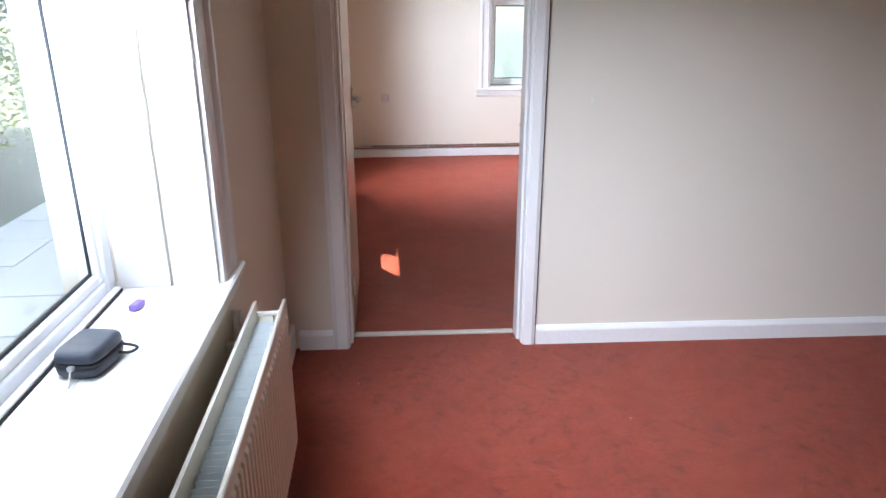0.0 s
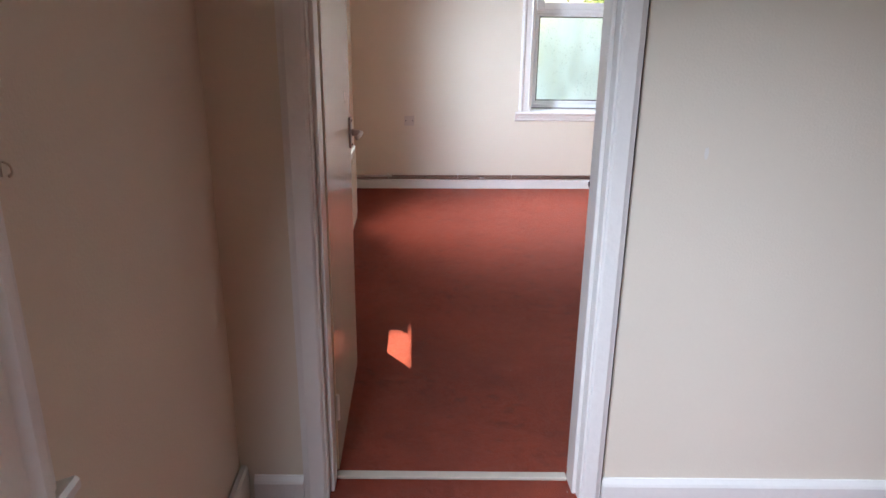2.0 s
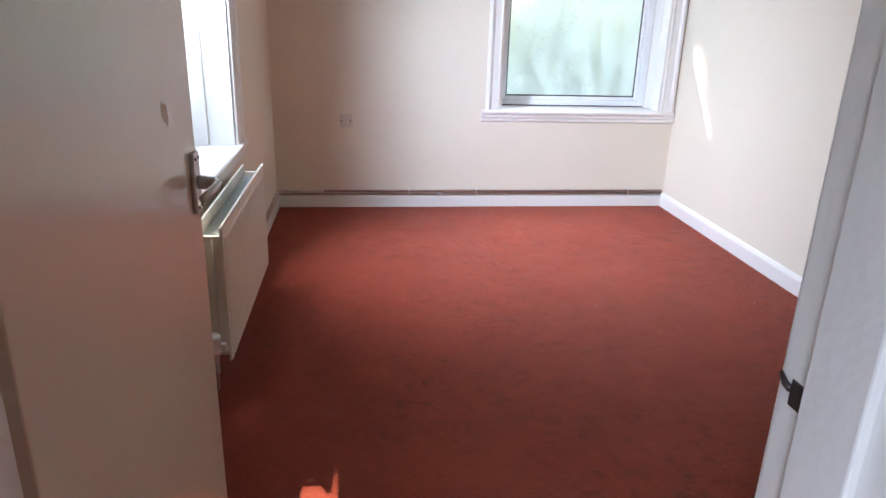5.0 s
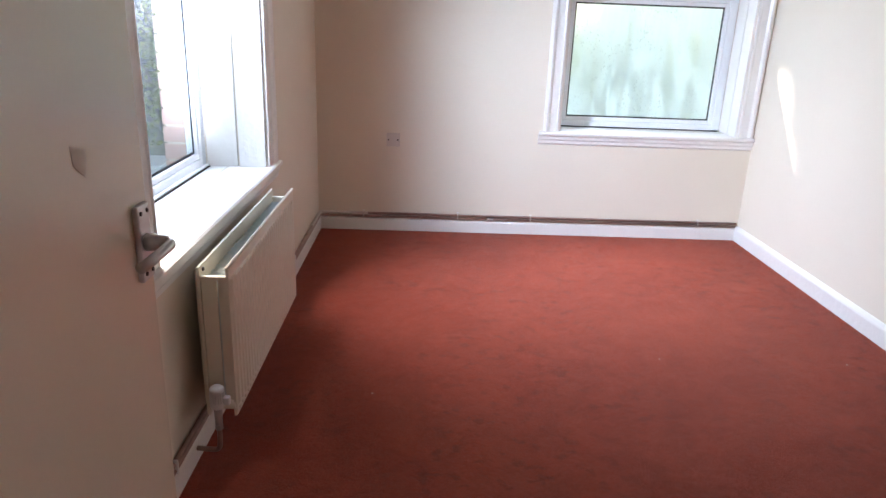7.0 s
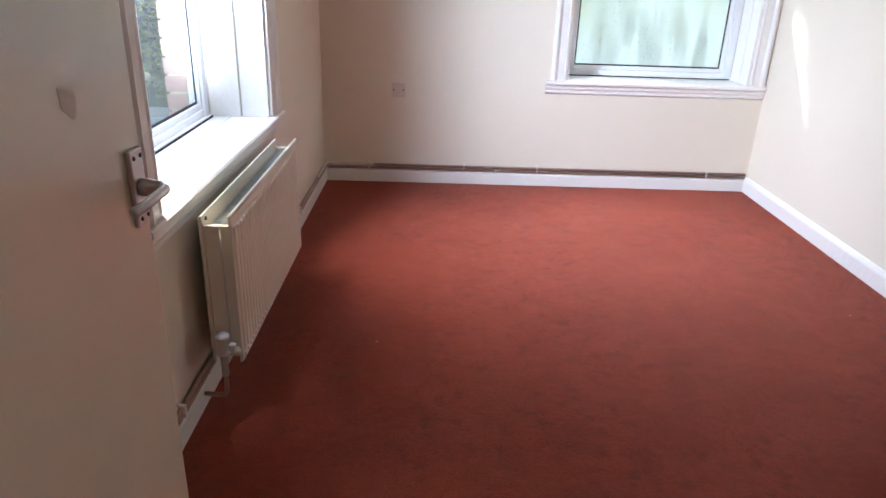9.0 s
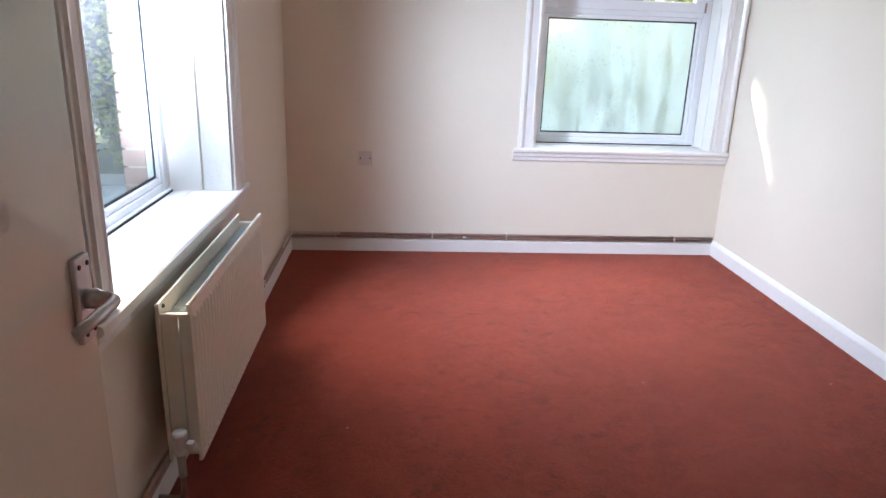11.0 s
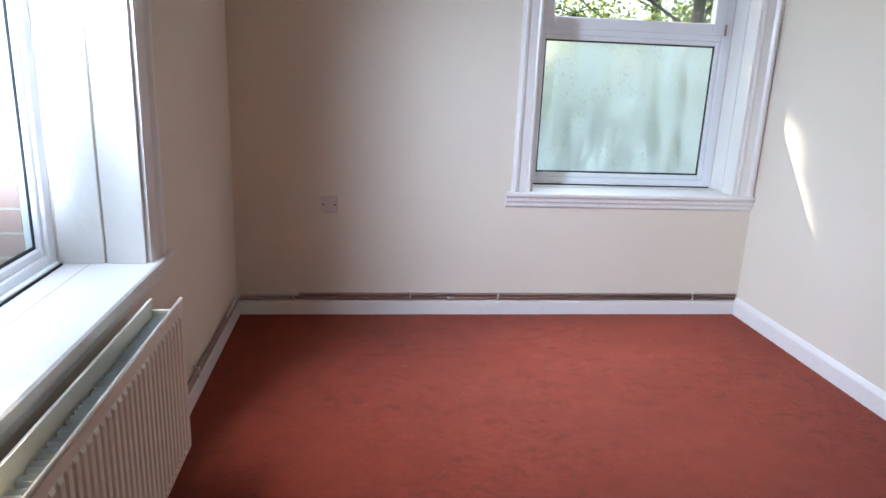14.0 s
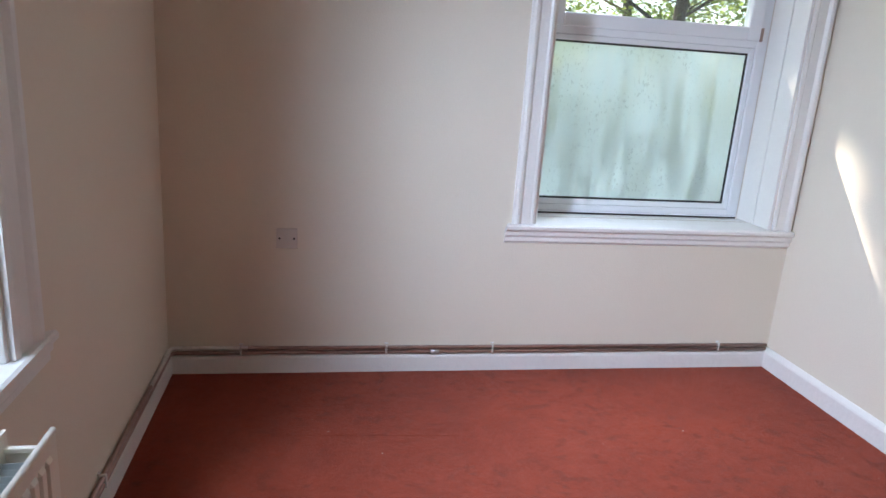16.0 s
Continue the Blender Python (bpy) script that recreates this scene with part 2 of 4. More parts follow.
PLASTIC = node_material("white_plastic", (0.80, 0.79, 0.76), 0.35, vary=0.03, scale=20)
SOCKET = node_material("aged_cream_plastic", (0.64, 0.57, 0.50), 0.4, vary=0.04, scale=30)
CHROME = node_material("satin_aluminium", (0.55, 0.53, 0.52), 0.45, metal=0.8, vary=0.08, scale=30, fine=0.05)
STEEL = node_material("dark_bronze_steel", (0.06, 0.05, 0.045), 0.45, metal=0.6, vary=0.2, scale=40)
BRASS = node_material("worn_threshold_wood", (0.62, 0.55, 0.46), 0.5, vary=0.15, scale=14, fine=0.08, bump=0.05)
CASE = node_material("charcoal_nylon_shell", (0.038, 0.046, 0.062), 0.42, vary=0.1, scale=20, fine=0.1, fine_scale=400, bump=0.25, bump_scale=500)
ZIP = node_material("black_zip_tape", (0.02, 0.02, 0.023), 0.6, vary=0.1, bump=0.3, bump_scale=300)
PURPLE = node_material("purple_plastic", (0.19, 0.11, 0.42), 0.3, vary=0.05)
BRICK = node_material("red_brick", (0.50, 0.29, 0.23), 0.85, vary=0.2, scale=14, fine=0.15, fine_scale=120, bump=0.4, bump_scale=90, rand=0.22)
MORTAR = node_material("pale_mortar", (0.60, 0.51, 0.41), 0.95, vary=0.1, scale=20, fine=0.1, bump=0.4)
PAVING = node_material("pale_concrete_paving", (0.50, 0.50, 0.48), 0.9, vary=0.12, scale=1.5, fine=0.08, fine_scale=60, bump=0.3)
GRASS = node_material("rough_grass", (0.05, 0.07, 0.025), 0.95, vary=0.35, scale=0.8, fine=0.3, fine_scale=25, bump=0.6, bump_scale=40)
BARK = node_material("grey_brown_bark", (0.10, 0.08, 0.06), 0.95, vary=0.3, scale=8, fine=0.2, fine_scale=40, bump=0.8, bump_scale=25)
LEAF = leaf_material("tree_leaves", (0.085, 0.125, 0.03), (0.45, 0.55, 0.13))
LEAF2 = leaf_material("shrub_leaves", (0.10, 0.12, 0.022), (0.30, 0.35, 0.04))
IVY = leaf_material("dark_evergreen_leaves", (0.018, 0.028, 0.014), (0.02, 0.032, 0.012))
GLASS = pane_material("dusty_glass", 0.045)
GLASS_CLEAN = pane_material("clear_glass", 0.015)
MISTED = misted_material()


# ---- building helpers ----
def thing(name, at, label="", category="", group="", kind=""):
    """An Empty at the base of a thing that has parts."""
    ob = new(name)
    ob.empty_display_size = 0.1
    ob.location = at
    return tagged(ob, label, category, group, kind)


def origin(ob):
    p = Vector((0, 0, 0))
    while ob:
        p += ob.location
        ob = ob.parent
    return p


def part(name, bm, material, parent=None, label="", smooth=False):
    """Link a bmesh, built in world metres, as one mesh object, under a thing or a part."""
    me = bpy.data.meshes.new(name)
    if parent:
        bmesh.ops.translate(bm, verts=bm.verts, vec=-origin(parent))
    bm.to_mesh(me)
    bm.free()
    me.materials.append(material)
    if smooth:
        for f in me.polygons:
            f.use_smooth = True
    ob = new(name, me)
    if parent:
        ob.parent = parent
    if label:
        ob["label"] = label
    return ob


def box(bm, x0, x1, y0, y1, z0, z1, bevel=0.0, seg=2):
    got = bmesh.ops.create_cube(bm, size=1.0, matrix=Matrix.Translation(((x0 + x1) / 2, (y0 + y1) / 2, (z0 + z1) / 2))
                                @ Matrix.Diagonal((abs(x1 - x0), abs(y1 - y0), abs(z1 - z0), 1)))
    if bevel:
        vs = set(got["verts"])
        es = [e for e in bm.edges if e.verts[0] in vs and e.verts[1] in vs]
        bmesh.ops.bevel(bm, geom=es, offset=bevel, segments=seg, affect="EDGES", profile=0.5)
    return bm


def boxes(*specs, bevel=0.0):
    bm = bmesh.new()
    for s in specs:
        box(bm, *s, bevel=bevel)
    return bm


def tube(bm, path, radius, sides=10, cap=True):
    """A round bar along a path of points; radius is one number or one for each point."""
    pts = [Vector(p) for p in path]
    rad = radius if isinstance(radius, (list, tuple)) else [radius] * len(pts)
    rings, up = [], None
    for i, p in enumerate(pts):
        d = (pts[min(i + 1, len(pts) - 1)] - pts[max(i - 1, 0)]).normalized()
        if up is None:
            up = d.orthogonal().normalized()
        up = (up - d * up.dot(d)).normalized()
        side = d.cross(up)
        rings.append([bm.verts.new(p + rad[i] * (math.cos(a) * up + math.sin(a) * side))
                      for a in (2 * math.pi * k / sides for k in range(sides))])
    for a, b in zip(rings, rings[1:]):
        for k in range(sides):
            bm.faces.new((a[k], a[(k + 1) % sides], b[(k + 1) % sides], b[k]))
    if cap:
        bm.faces.new(rings[0][::-1])
        bm.faces.new(rings[-1])
    return bm


def bend(path, r=0.03, steps=5):
    """Round the inner corners of a path."""
    pts = [Vector(p) for p in path]
    out = [pts[0]]
    for a, b, c in zip(pts, pts[1:], pts[2:]):
        u, v = (a - b), (c - b)
        k = min(r, u.length / 2, v.length / 2)
        p, q = b + u.normalized() * k, b + v.normalized() * k
        out += [(p.lerp(b, s)).lerp(b.lerp(q, s), s) for s in (i / steps for i in range(steps + 1))]
    return out + [pts[-1]]


def sweep(bm, profile, start, end, side, up):
    """A moulding: the outline profile, (out, up) pairs, run straight from start to end."""
    a, b, side, up = Vector(start), Vector(end), Vector(side), Vector(up)
    r0 = [bm.verts.new(a + side * p + up * q) for p, q in profile]
    r1 = [bm.verts.new(b + side * p + up * q) for p, q in profile]
    n = len(profile)
    for k in range(n):
        bm.faces.new((r0[k], r0[(k + 1) % n], r1[(k + 1) % n], r1[k]))
    bm.faces.new(r0[::-1])
    bm.faces.new(r1)
    bmesh.ops.recalc_face_normals(bm, faces=bm.faces)
    return bm


def turned(bm, profile, at, axis="z", sides=20):
    """A lathe: (radius, height) pairs about an axis through at."""
    rings = []
    for r, h in profile:
        ring = []
        for k in range(sides):
            c, s = r * math.cos(2 * math.pi * k / sides), r * math.sin(2 * math.pi * k / sides)
            v = {"z": (c, s, h), "x": (h, c, s), "y": (s, h, c)}[axis]
            ring.append(bm.verts.new(Vector(at) + Vector(v)))
        rings.append(ring)
    for a, b in zip(rings, rings[1:]):
        for k in range(sides):
            bm.faces.new((a[k], a[(k + 1) % sides], b[(k + 1) % sides], b[k]))
    bm.faces.new(rings[0][::-1])
    bm.faces.new(rings[-1])
    return bm


# ---- plan ----
HIGH = 2.5                       # ceiling
EAST = 2.84                      # back room's right-hand wall
NORTH = 4.345                    # back room's far wall
EAST1, SOUTH = 3.6, -3.9         # front room, closed behind the walker
SKEW = -0.0376                   # the partition stands a little askew
INNER = 0.33                     # inner leaf of the outer walls
OUT = 0.425                      # thickness of the outer walls


def py(x, d=0.0):
    """The partition's front face at x, d metres further back."""
    return 0.069 + SKEW * x + d


THICK = 0.165
DOOR_L, DOOR_R, DOOR_H = 0.272, 1.053, 2.0
W1 = (-2.36, -1.02, 0.765)        # window openings: from, to, sill
W3 = (1.65, 2.94, 0.705)
W2 = (1.56, 2.73, 0.70)
HEAD = 2.27

# ---- structure ----
bm = boxes((0.0, EAST1, SOUTH, 0.17, -0.12, 0.0))
tagged(part("floor_front_room", bm, CARPET), "worn terracotta red fitted carpet in the front room", "carpet", kind="structure")
bm = boxes((0.0, EAST, 0.173, NORTH, -0.12, 0.002))
tagged(part("floor_back_room", bm, CARPET), "terracotta red fitted carpet with brushed pile marks", "carpet", kind="structure")
bm = boxes((-OUT, EAST1 + 0.2, SOUTH - INNER, NORTH + OUT, HIGH, HIGH + 0.15))
tagged(part("ceiling", bm, CEIL), "plain white painted ceiling", "ceiling", kind="structure")



def wall_with_windows(x0, x1, y0, y1, openings, along):
    bm = bmesh.new()
    lo, hi = (y0, y1) if along == "y" else (x0, x1)
    at = lo

    def piece(a, b, z0, z1):
        if b - a > 1e-4:
            box(bm, *((x0, x1, a, b) if along == "y" else (a, b, y0, y1)), z0, z1)
    for a, b, sill in openings:
        piece(at, a, -0.5, HIGH)
        piece(a, b, -0.5, sill - 0.03)
        piece(a, b, HEAD, HIGH)
        at = b
    piece(at, hi, -0.5, HIGH)
    return bm


wall_west = part("wall_west", wall_with_windows(-INNER, 0.0, SOUTH - INNER, NORTH + OUT, (W1, W3), "y"), WALL)
tagged(wall_west, "cream emulsioned outer wall with two windows", "wall", kind="structure")
wall_north = part("wall_north", wall_with_windows(0.0, EAST + 0.2, NORTH, NORTH + INNER, (W2,), "x"), WALL)
tagged(wall_north, "cream emulsioned end wall with a window", "wall", kind="structure")
bm = boxes((EAST, EAST + 0.2, py(EAST, THICK), NORTH, -0.12, HIGH))
tagged(part("wall_east", bm, WALL), "pale cream emulsioned side wall flecked with sunlight", "wall", kind="structure")
bm = boxes((EAST1, EAST1 + 0.2, SOUTH, py(EAST1), -0.12, HIGH))
tagged(part("wall_east_front_room", bm, WALL), "plain cream emulsioned wall of the front room", "wall", kind="structure")
tagged(part("wall_south", boxes((0.0, EAST1 + 0.2, SOUTH - INNER, SOUTH, -0.12, HIGH)), WALL), "plain cream emulsioned wall of the front room", "wall", kind="structure")


def skewed(bm):
    """Shear what was drawn square to the partition's slight skew."""
    for v in bm.verts:
        v.co.y += 0.069 + SKEW * v.co.x
    return bm


bm = boxes((0.0, DOOR_L - 0.03, 0, THICK, -0.12, HIGH), (DOOR_R + 0.03, EAST1 + 0.2, 0, THICK, -0.12, HIGH),
           (DOOR_L - 0.03, DOOR_R + 0.03, 0, THICK, DOOR_H + 0.03, HIGH))
tagged(part("wall_partition", skewed(bm), WALL), "cream emulsioned partition wall with a doorway", "wall", kind="structure")

# outer brick leaf, with real bricks round the openings that show
bm = wall_with_windows(-OUT + 0.012, -INNER - 0.002, SOUTH - 0.2, NORTH + OUT, ((W1[0] - 0.02, W1[1] + 0.02, W1[2] - 0.02), (W3[0] + 0.1, W3[1] - 0.045, W3[2] - 0.02)), "y")
leaf_w = tagged(part("outer_wall_west", bm, MORTAR), "red brick outer leaf with pale mortar joints", "brick wall", kind="structure")
bm = wall_with_windows(0.0, EAST + 0.2, NORTH + INNER + 0.002, NORTH + OUT - 0.012, ((W2[0] + 0.0, W2[1] + 0.02, W2[2] - 0.02),), "x")
leaf_n = tagged(part("outer_wall_north", bm, MORTAR), "red brick outer leaf with pale mortar joints", "brick wall", kind="structure")

# ---- skirting ----
SKIRT = [(0, 0), (0.016, 0), (0.016, 0.068), (0.012, 0.078), (0.004, 0.082), (0, 0.082)]
SKIRT_TALL = [(0, 0), (0.02, 0), (0.02, 0.076), (0.017, 0.084), (0.006, 0.099), (0, 0.101)]
SKIRT_FRONT = [(0, 0), (0.02, 0), (0.02, 0.068), (0.016, 0.076), (0.005, 0.089), (0, 0.09)]


def skirting(name, profile, a, b, side, label):
    bm = sweep(bmesh.new(), profile, a, b, side, (0, 0, 1))
    return tagged(part(name, bm, GLOSS), label, "skirting board", kind="structure")


skirting("baseboard_north", SKIRT, (0.017, NORTH, 0.002), (EAST - 0.021, NORTH, 0.002), (0, -1, 0), "low white painted skirting below copper pipes")
skirting("baseboard_west", SKIRT, (0, 0.24, 0.002), (0, NORTH, 0.002), (1, 0, 0), "low white painted skirting below copper pipes")
skirting("baseboard_east", SKIRT_TALL, (EAST, py(EAST, THICK), 0.002), (EAST, NORTH, 0.002), (-1, 0, 0), "white painted skirting with a chamfered top")
skirting("baseboard_partition", SKIRT_FRONT, (1.12, py(1.12), 0), (EAST1, py(EAST1), 0), (0, -1, 0), "white painted skirting with a chamfered top")
skirting("baseboard_partition_end", SKIRT_FRONT, (0.045, py(0.045), 0), (0.197, py(0.197), 0), (0, -1, 0), "short white painted skirting beside the doorway")
skirting("baseboard_west_front_room", [(0.006, 0), (0.026, 0), (0.026, 0.112), (0.02, 0.122), (0.006, 0.122)],
         (0, SOUTH, 0), (0, py(0.0), 0), (1, 0, 0), "white painted skirting standing off the wall")
# dark filler: the shade behind the skirting is put in as colour
bm = boxes((0.0, 0.0056, SOUTH, py(0.0), 0, 0.108))
tagged(part("skirting_gap_shade", bm, DARK), "dark strip for the shade in the gap behind the loose skirting board", "gap", kind="structure")

# ---- door frame ----
frame_door = thing("door_frame", (0.66, py(0.66), 0), "white gloss painted door frame with plain architraves", "door frame", kind="structure")
for x0, x1 in ((DOOR_L - 0.03, DOOR_L), (DOOR_R, DOOR_R + 0.03)):
    part("jamb", skewed(boxes((x0, x1, -0.004, THICK + 0.004, 0, DOOR_H), bevel=0.002)), GLOSS, frame_door)
part("head", skewed(boxes((DOOR_L - 0.03, DOOR_R + 0.03, -0.004, THICK + 0.004, DOOR_H, DOOR_H + 0.03), bevel=0.002)), GLOSS, frame_door)
for x0, x1 in ((DOOR_L, DOOR_L + 0.013), (DOOR_R - 0.013, DOOR_R)):
    part("stop", skewed(boxes((x0, x1, 0.035, 0.117, 0, DOOR_H - 0.013), bevel=0.003)), GLOSS, frame_door)
part("stop", skewed(boxes((DOOR_L, DOOR_R, 0.035, 0.117, DOOR_H - 0.013, DOOR_H), bevel=0.003)), GLOSS, frame_door)
ARCH = [(0, 0), (0, 0.012), (0.006, 0.018), (0.05, 0.021), (0.062, 0.016), (0.07, 0.014), (0.07, 0)]
for d, out in ((0, -1), (THICK, 1)):
    for x, sx in ((DOOR_L - 0.006, -0.97), (DOOR_R + 0.006, 0.8)):
        bm = bmesh.new()
        r = []
        for z in (0.0, DOOR_H + 0.07):
            r.append([bm.verts.new((x + sx * p, d + out * (0.001 + q), z)) for p, q in ARCH])
        for k in range(len(ARCH)):
            j = (k + 1) % len(ARCH)
            bm.faces.new((r[0][k], r[0][j], r[1][j], r[1][k]))
        bm.faces.new(r[0])
        bm.faces.new(r[1][::-1])
        bmesh.ops.recalc_face_normals(bm, faces=bm.faces)
        part("architrave", skewed(bm), GLOSS, frame_door)
    part("architrave", skewed(boxes((DOOR_L - 0.006, DOOR_R + 0.006, *sorted((d + out * 0.001, d + out * 0.019)), DOOR_H + 0.006, DOOR_H + 0.07), bevel=0.003)), GLOSS, frame_door)
# the crack's shade is a thin dark strip, not an opening
part("crack_shade", skewed(boxes((DOOR_R + 0.0618, DOOR_R + 0.0675, -0.006, 0.004, 0, DOOR_H + 0.07))), DARK, frame_door, "dark strip for the shade in the crack beside the architrave")
strike = thing("strike_plate", (DOOR_R, py(DOOR_R, 0.14), 0.98), "dark bronze latch keep screwed to the door jamb", "latch keep")
part("plate", skewed(boxes((DOOR_R - 0.0025, DOOR_R - 0.0003, 0.128, 0.148, 0.96, 0.99), bevel=0.0008)), STEEL, strike)
bm = bmesh.new()
tube(bm, [(DOOR_R - 0.002, py(DOOR_R, 0.148), 0.978), (DOOR_R - 0.003, py(DOOR_R, 0.157), 0.98), (DOOR_R - 0.001, py(DOOR_R, 0.169), 0.987)], [0.0045, 0.004, 0.0025], 8)
part("lip", bm, STEEL, strike, smooth=True)
bm = skewed(boxes((DOOR_L + 0.012, DOOR_R - 0.0135, 0.098, 0.132, 0.0, 0.012), bevel=0.004))
tagged(part("threshold", bm, BRASS), "worn pale threshold strip between two carpets", "threshold strip", kind="structure")

# ---- door, standing open against the back room's side ----
HINGE_Y, LEAF_END = 0.19, 0.935
LX = 0.29
door = thing("door_1", (LX - 0.02, HINGE_Y, 0.012), "plain flush door in aged white gloss, standing open", "door", kind="structure")
part("leaf", boxes((LX - 0.04, LX, HINGE_Y, LEAF_END, 0.012, 1.985), bevel=0.0025), DOORPAINT, door)
bm = bmesh.new()
vs = [bm.verts.new((LX + 0.0006, y, z)) for y, z in ((0.735, 1.193), (0.77, 1.183), (0.772, 1.16), (0.762, 1.15), (0.738, 1.168))]
bm.faces.new(vs)
got = bmesh.ops.extrude_face_region(bm, geom=bm.faces[:])
bmesh.ops.translate(bm, verts=[v for v in got["geom"] if isinstance(v, bmesh.types.BMVert)], vec=(0.0006, 0, 0))
part("paint_patch", bm, BARE, door, "bare patch where the paint has come away")
HY, HZ = 0.900, 1.022
handle = part("handle_plate", boxes((LX, LX + 0.009, HY - 0.021, HY + 0.021, HZ - 0.058, HZ + 0.058), bevel=0.003), CHROME, door, "satin aluminium lever handle")
for dy, dz in ((-0.011, 0.046), (0.011, 0.046), (-0.011, -0.046), (0.011, -0.046)):
    part("screw", turned(bmesh.new(), [(0.0035, 0), (0.0035, 0.0015), (0.002, 0.0022)], (LX + 0.009, HY + dy, HZ + dz), "x", 10), STEEL, handle)
bm = bmesh.new()
turned(bm, [(0.0135, 0), (0.0135, 0.012), (0.0115, 0.017), (0.0105, 0.03)], (LX + 0.009, HY, HZ), "x", 18)
part("neck", bm, CHROME, handle, smooth=True)
bm = bmesh.new()
tube(bm, bend([(LX + 0.022, HY, HZ), (LX + 0.047, HY + 0.001, HZ), (LX + 0.044, HY - 0.05, HZ - 0.003), (LX + 0.036, HY - 0.092, HZ - 0.008)], 0.012, 5),
     0.0078, 12)
part("lever", bm, CHROME, handle, smooth=True)
for z in (0.25, 1.75):
    bm = bmesh.new()
    tube(bm, [(LX + 0.004, HINGE_Y - 0.003, z - 0.045), (LX + 0.004, HINGE_Y - 0.003, z + 0.045)], 0.006, 10)
    part("hinge", bm, PIPEPAINT, door)

# ---- windows ----
ARCHW = [(0, 0), (0, 0.012), (0.012, 0.016), (0.02, 0.012), (0.06, 0.013), (0.072, 0.024), (0.084, 0.026), (0.092, 0.018), (0.1, 0.016), (0.1, 0)]
SILLP = [(-0.25, 0), (0.028, 0), (0.034, -0.006), (0.034, -0.020), (0.026, -0.028), (0.02, -0.03), (0.02, -0.048), (0.012, -0.058), (0.012, -0.075), (0.001, -0.086), (0.001, -0.03), (-0.25, -0.03)]


def window(name, opening, wall, misted, label, flush_end=False):
    """A upvc window in a deep boarded reveal. It is drawn along u, with depth d out through the wall, and then set on its wall."""
    a, b, sill = opening

    def place(u, d, z):
        return Vector((-d, u, z)) if wall == "west" else Vector((u, NORTH + d, z)) if wall == "north" else Vector((u, SOUTH - d, z))
    win = thing(name, place((a + b) / 2, 0, sill), label, "window", kind="structure")

    def block(u0, u1, d0, d1, z0, z1, bevel=0.0):
        bm = boxes((u0, u1, d0, d1, z0, z1), bevel=bevel)
        for v in bm.verts:
            v.co = place(v.co.x, v.co.y, v.co.z)
        bmesh.ops.recalc_face_normals(bm, faces=bm.faces)
        return bm
    out = Vector((1, 0, 0)) if wall == "west" else Vector((0, -1 if wall == "north" else 1, 0))
    uvec = Vector((0, 1, 0)) if wall == "west" else Vector((1, 0, 0))
    # boarded reveals in two widths with a groove between, head lining
    for u0, u1 in ((a - 0.001, a + 0.014), (b - 0.014, b + 0.001)):
        part("reveal_board", block(u0, u1, 0.0, 0.117, sill, HEAD, 0.003), GLOSS, win)
        part("reveal_board", block(u0, u1, 0.124, 0.262, sill, HEAD, 0.003), GLOSS, win)
    part("head_board", block(a + 0.014, b - 0.014, 0.0, 0.262, HEAD - 0.015, HEAD, 0.003), GLOSS, win)
    # sill
    horn = 0.13
    bm = sweep(bmesh.new(), SILLP, place(a - horn, 0, sill), place(b + (0.175 if not flush_end else EAST - b - 0.002), 0, sill), out, (0, 0, 1))
    # only the nosing runs past the opening: the part inside the wall is trimmed
    for v in bm.verts:
        d = (v.co - place(0, 0, 0)).dot(out)
        if d < -0.01:
            u = v.co.dot(uvec)
            v.co += uvec * (max(a + 0.001, min(b - 0.001, u)) - u)
    part("window_sill", bm, GLOSS, win)
    part("sill_joint", block(a + 0.016, b - 0.016, 0.166, 0.1685, sill - 0.01, sill + 0.0012), BARE, win, "fine crack along the sill board")
    # architraves
    for u, su, wide in ((a - 0.002, -1, 1.1 if wall == "west" else 1.0), (b + 0.002, 1, 1.42 if wall == "west" else 1.0)):
        prof = [(wide * p, q) for p, q in ARCHW]
        bm = sweep(bmesh.new(), prof, place(u, 0, sill + 0.001), place(u, 0, HEAD + 0.1), uvec * su, out)
        # here the profile runs out along u and stands proud along out
        part("architrave", bm, GLOSS, win)
    bm = sweep(bmesh.new(), ARCHW, place(a - 0.002, 0, HEAD + 0.002), place(b + 0.002, 0, HEAD + 0.002), Vector((0, 0, 1)), out)
    part("architrave", bm, GLOSS, win)
    # upvc frame
    f0, f1 = 0.262, 0.328
    st = 0.055
    la, lb = a + 0.012, b - 0.012
    part("window_frame", block(la, la + st, f0, f1, sill, HEAD, 0.006), UPVC, win)
    part("window_frame", block(lb - st, lb, f0, f1, sill, HEAD, 0.006), UPVC, win)
    part("window_frame", block(la + st, lb - st, f0 + 0.002, f1, sill, sill + 0.042, 0.006), UPVC, win)
    part("window_frame", block(la + st, lb - st, f0 + 0.002, f1, HEAD - 0.06, HEAD, 0.006), UPVC, win)
    tz = 1.505 if wall == "north" else 1.525
    part("transom", block(la + st, lb - st, f0 + 0.002, f1, tz + 0.024, tz + 0.066, 0.006), UPVC, win)
    part("frame_step", block(la + 0.02, lb - 0.02, f0 - 0.018, f0 - 0.001, sill + 0.001, sill + 0.014, 0.003), UPVC, win)
    part("sealant", block(la + 0.02, lb - 0.02, f0 - 0.021, f0 - 0.0182, sill + 0.0004, sill + 0.008), DARK, win, "dark grimy sealant line")
    for u in (a + 0.0145, b - 0.0165):
        part("sealant", block(u, u + 0.002, f0 - 0.006, f0 - 0.001, sill + 0.02, HEAD - 0.02), BARE, win)
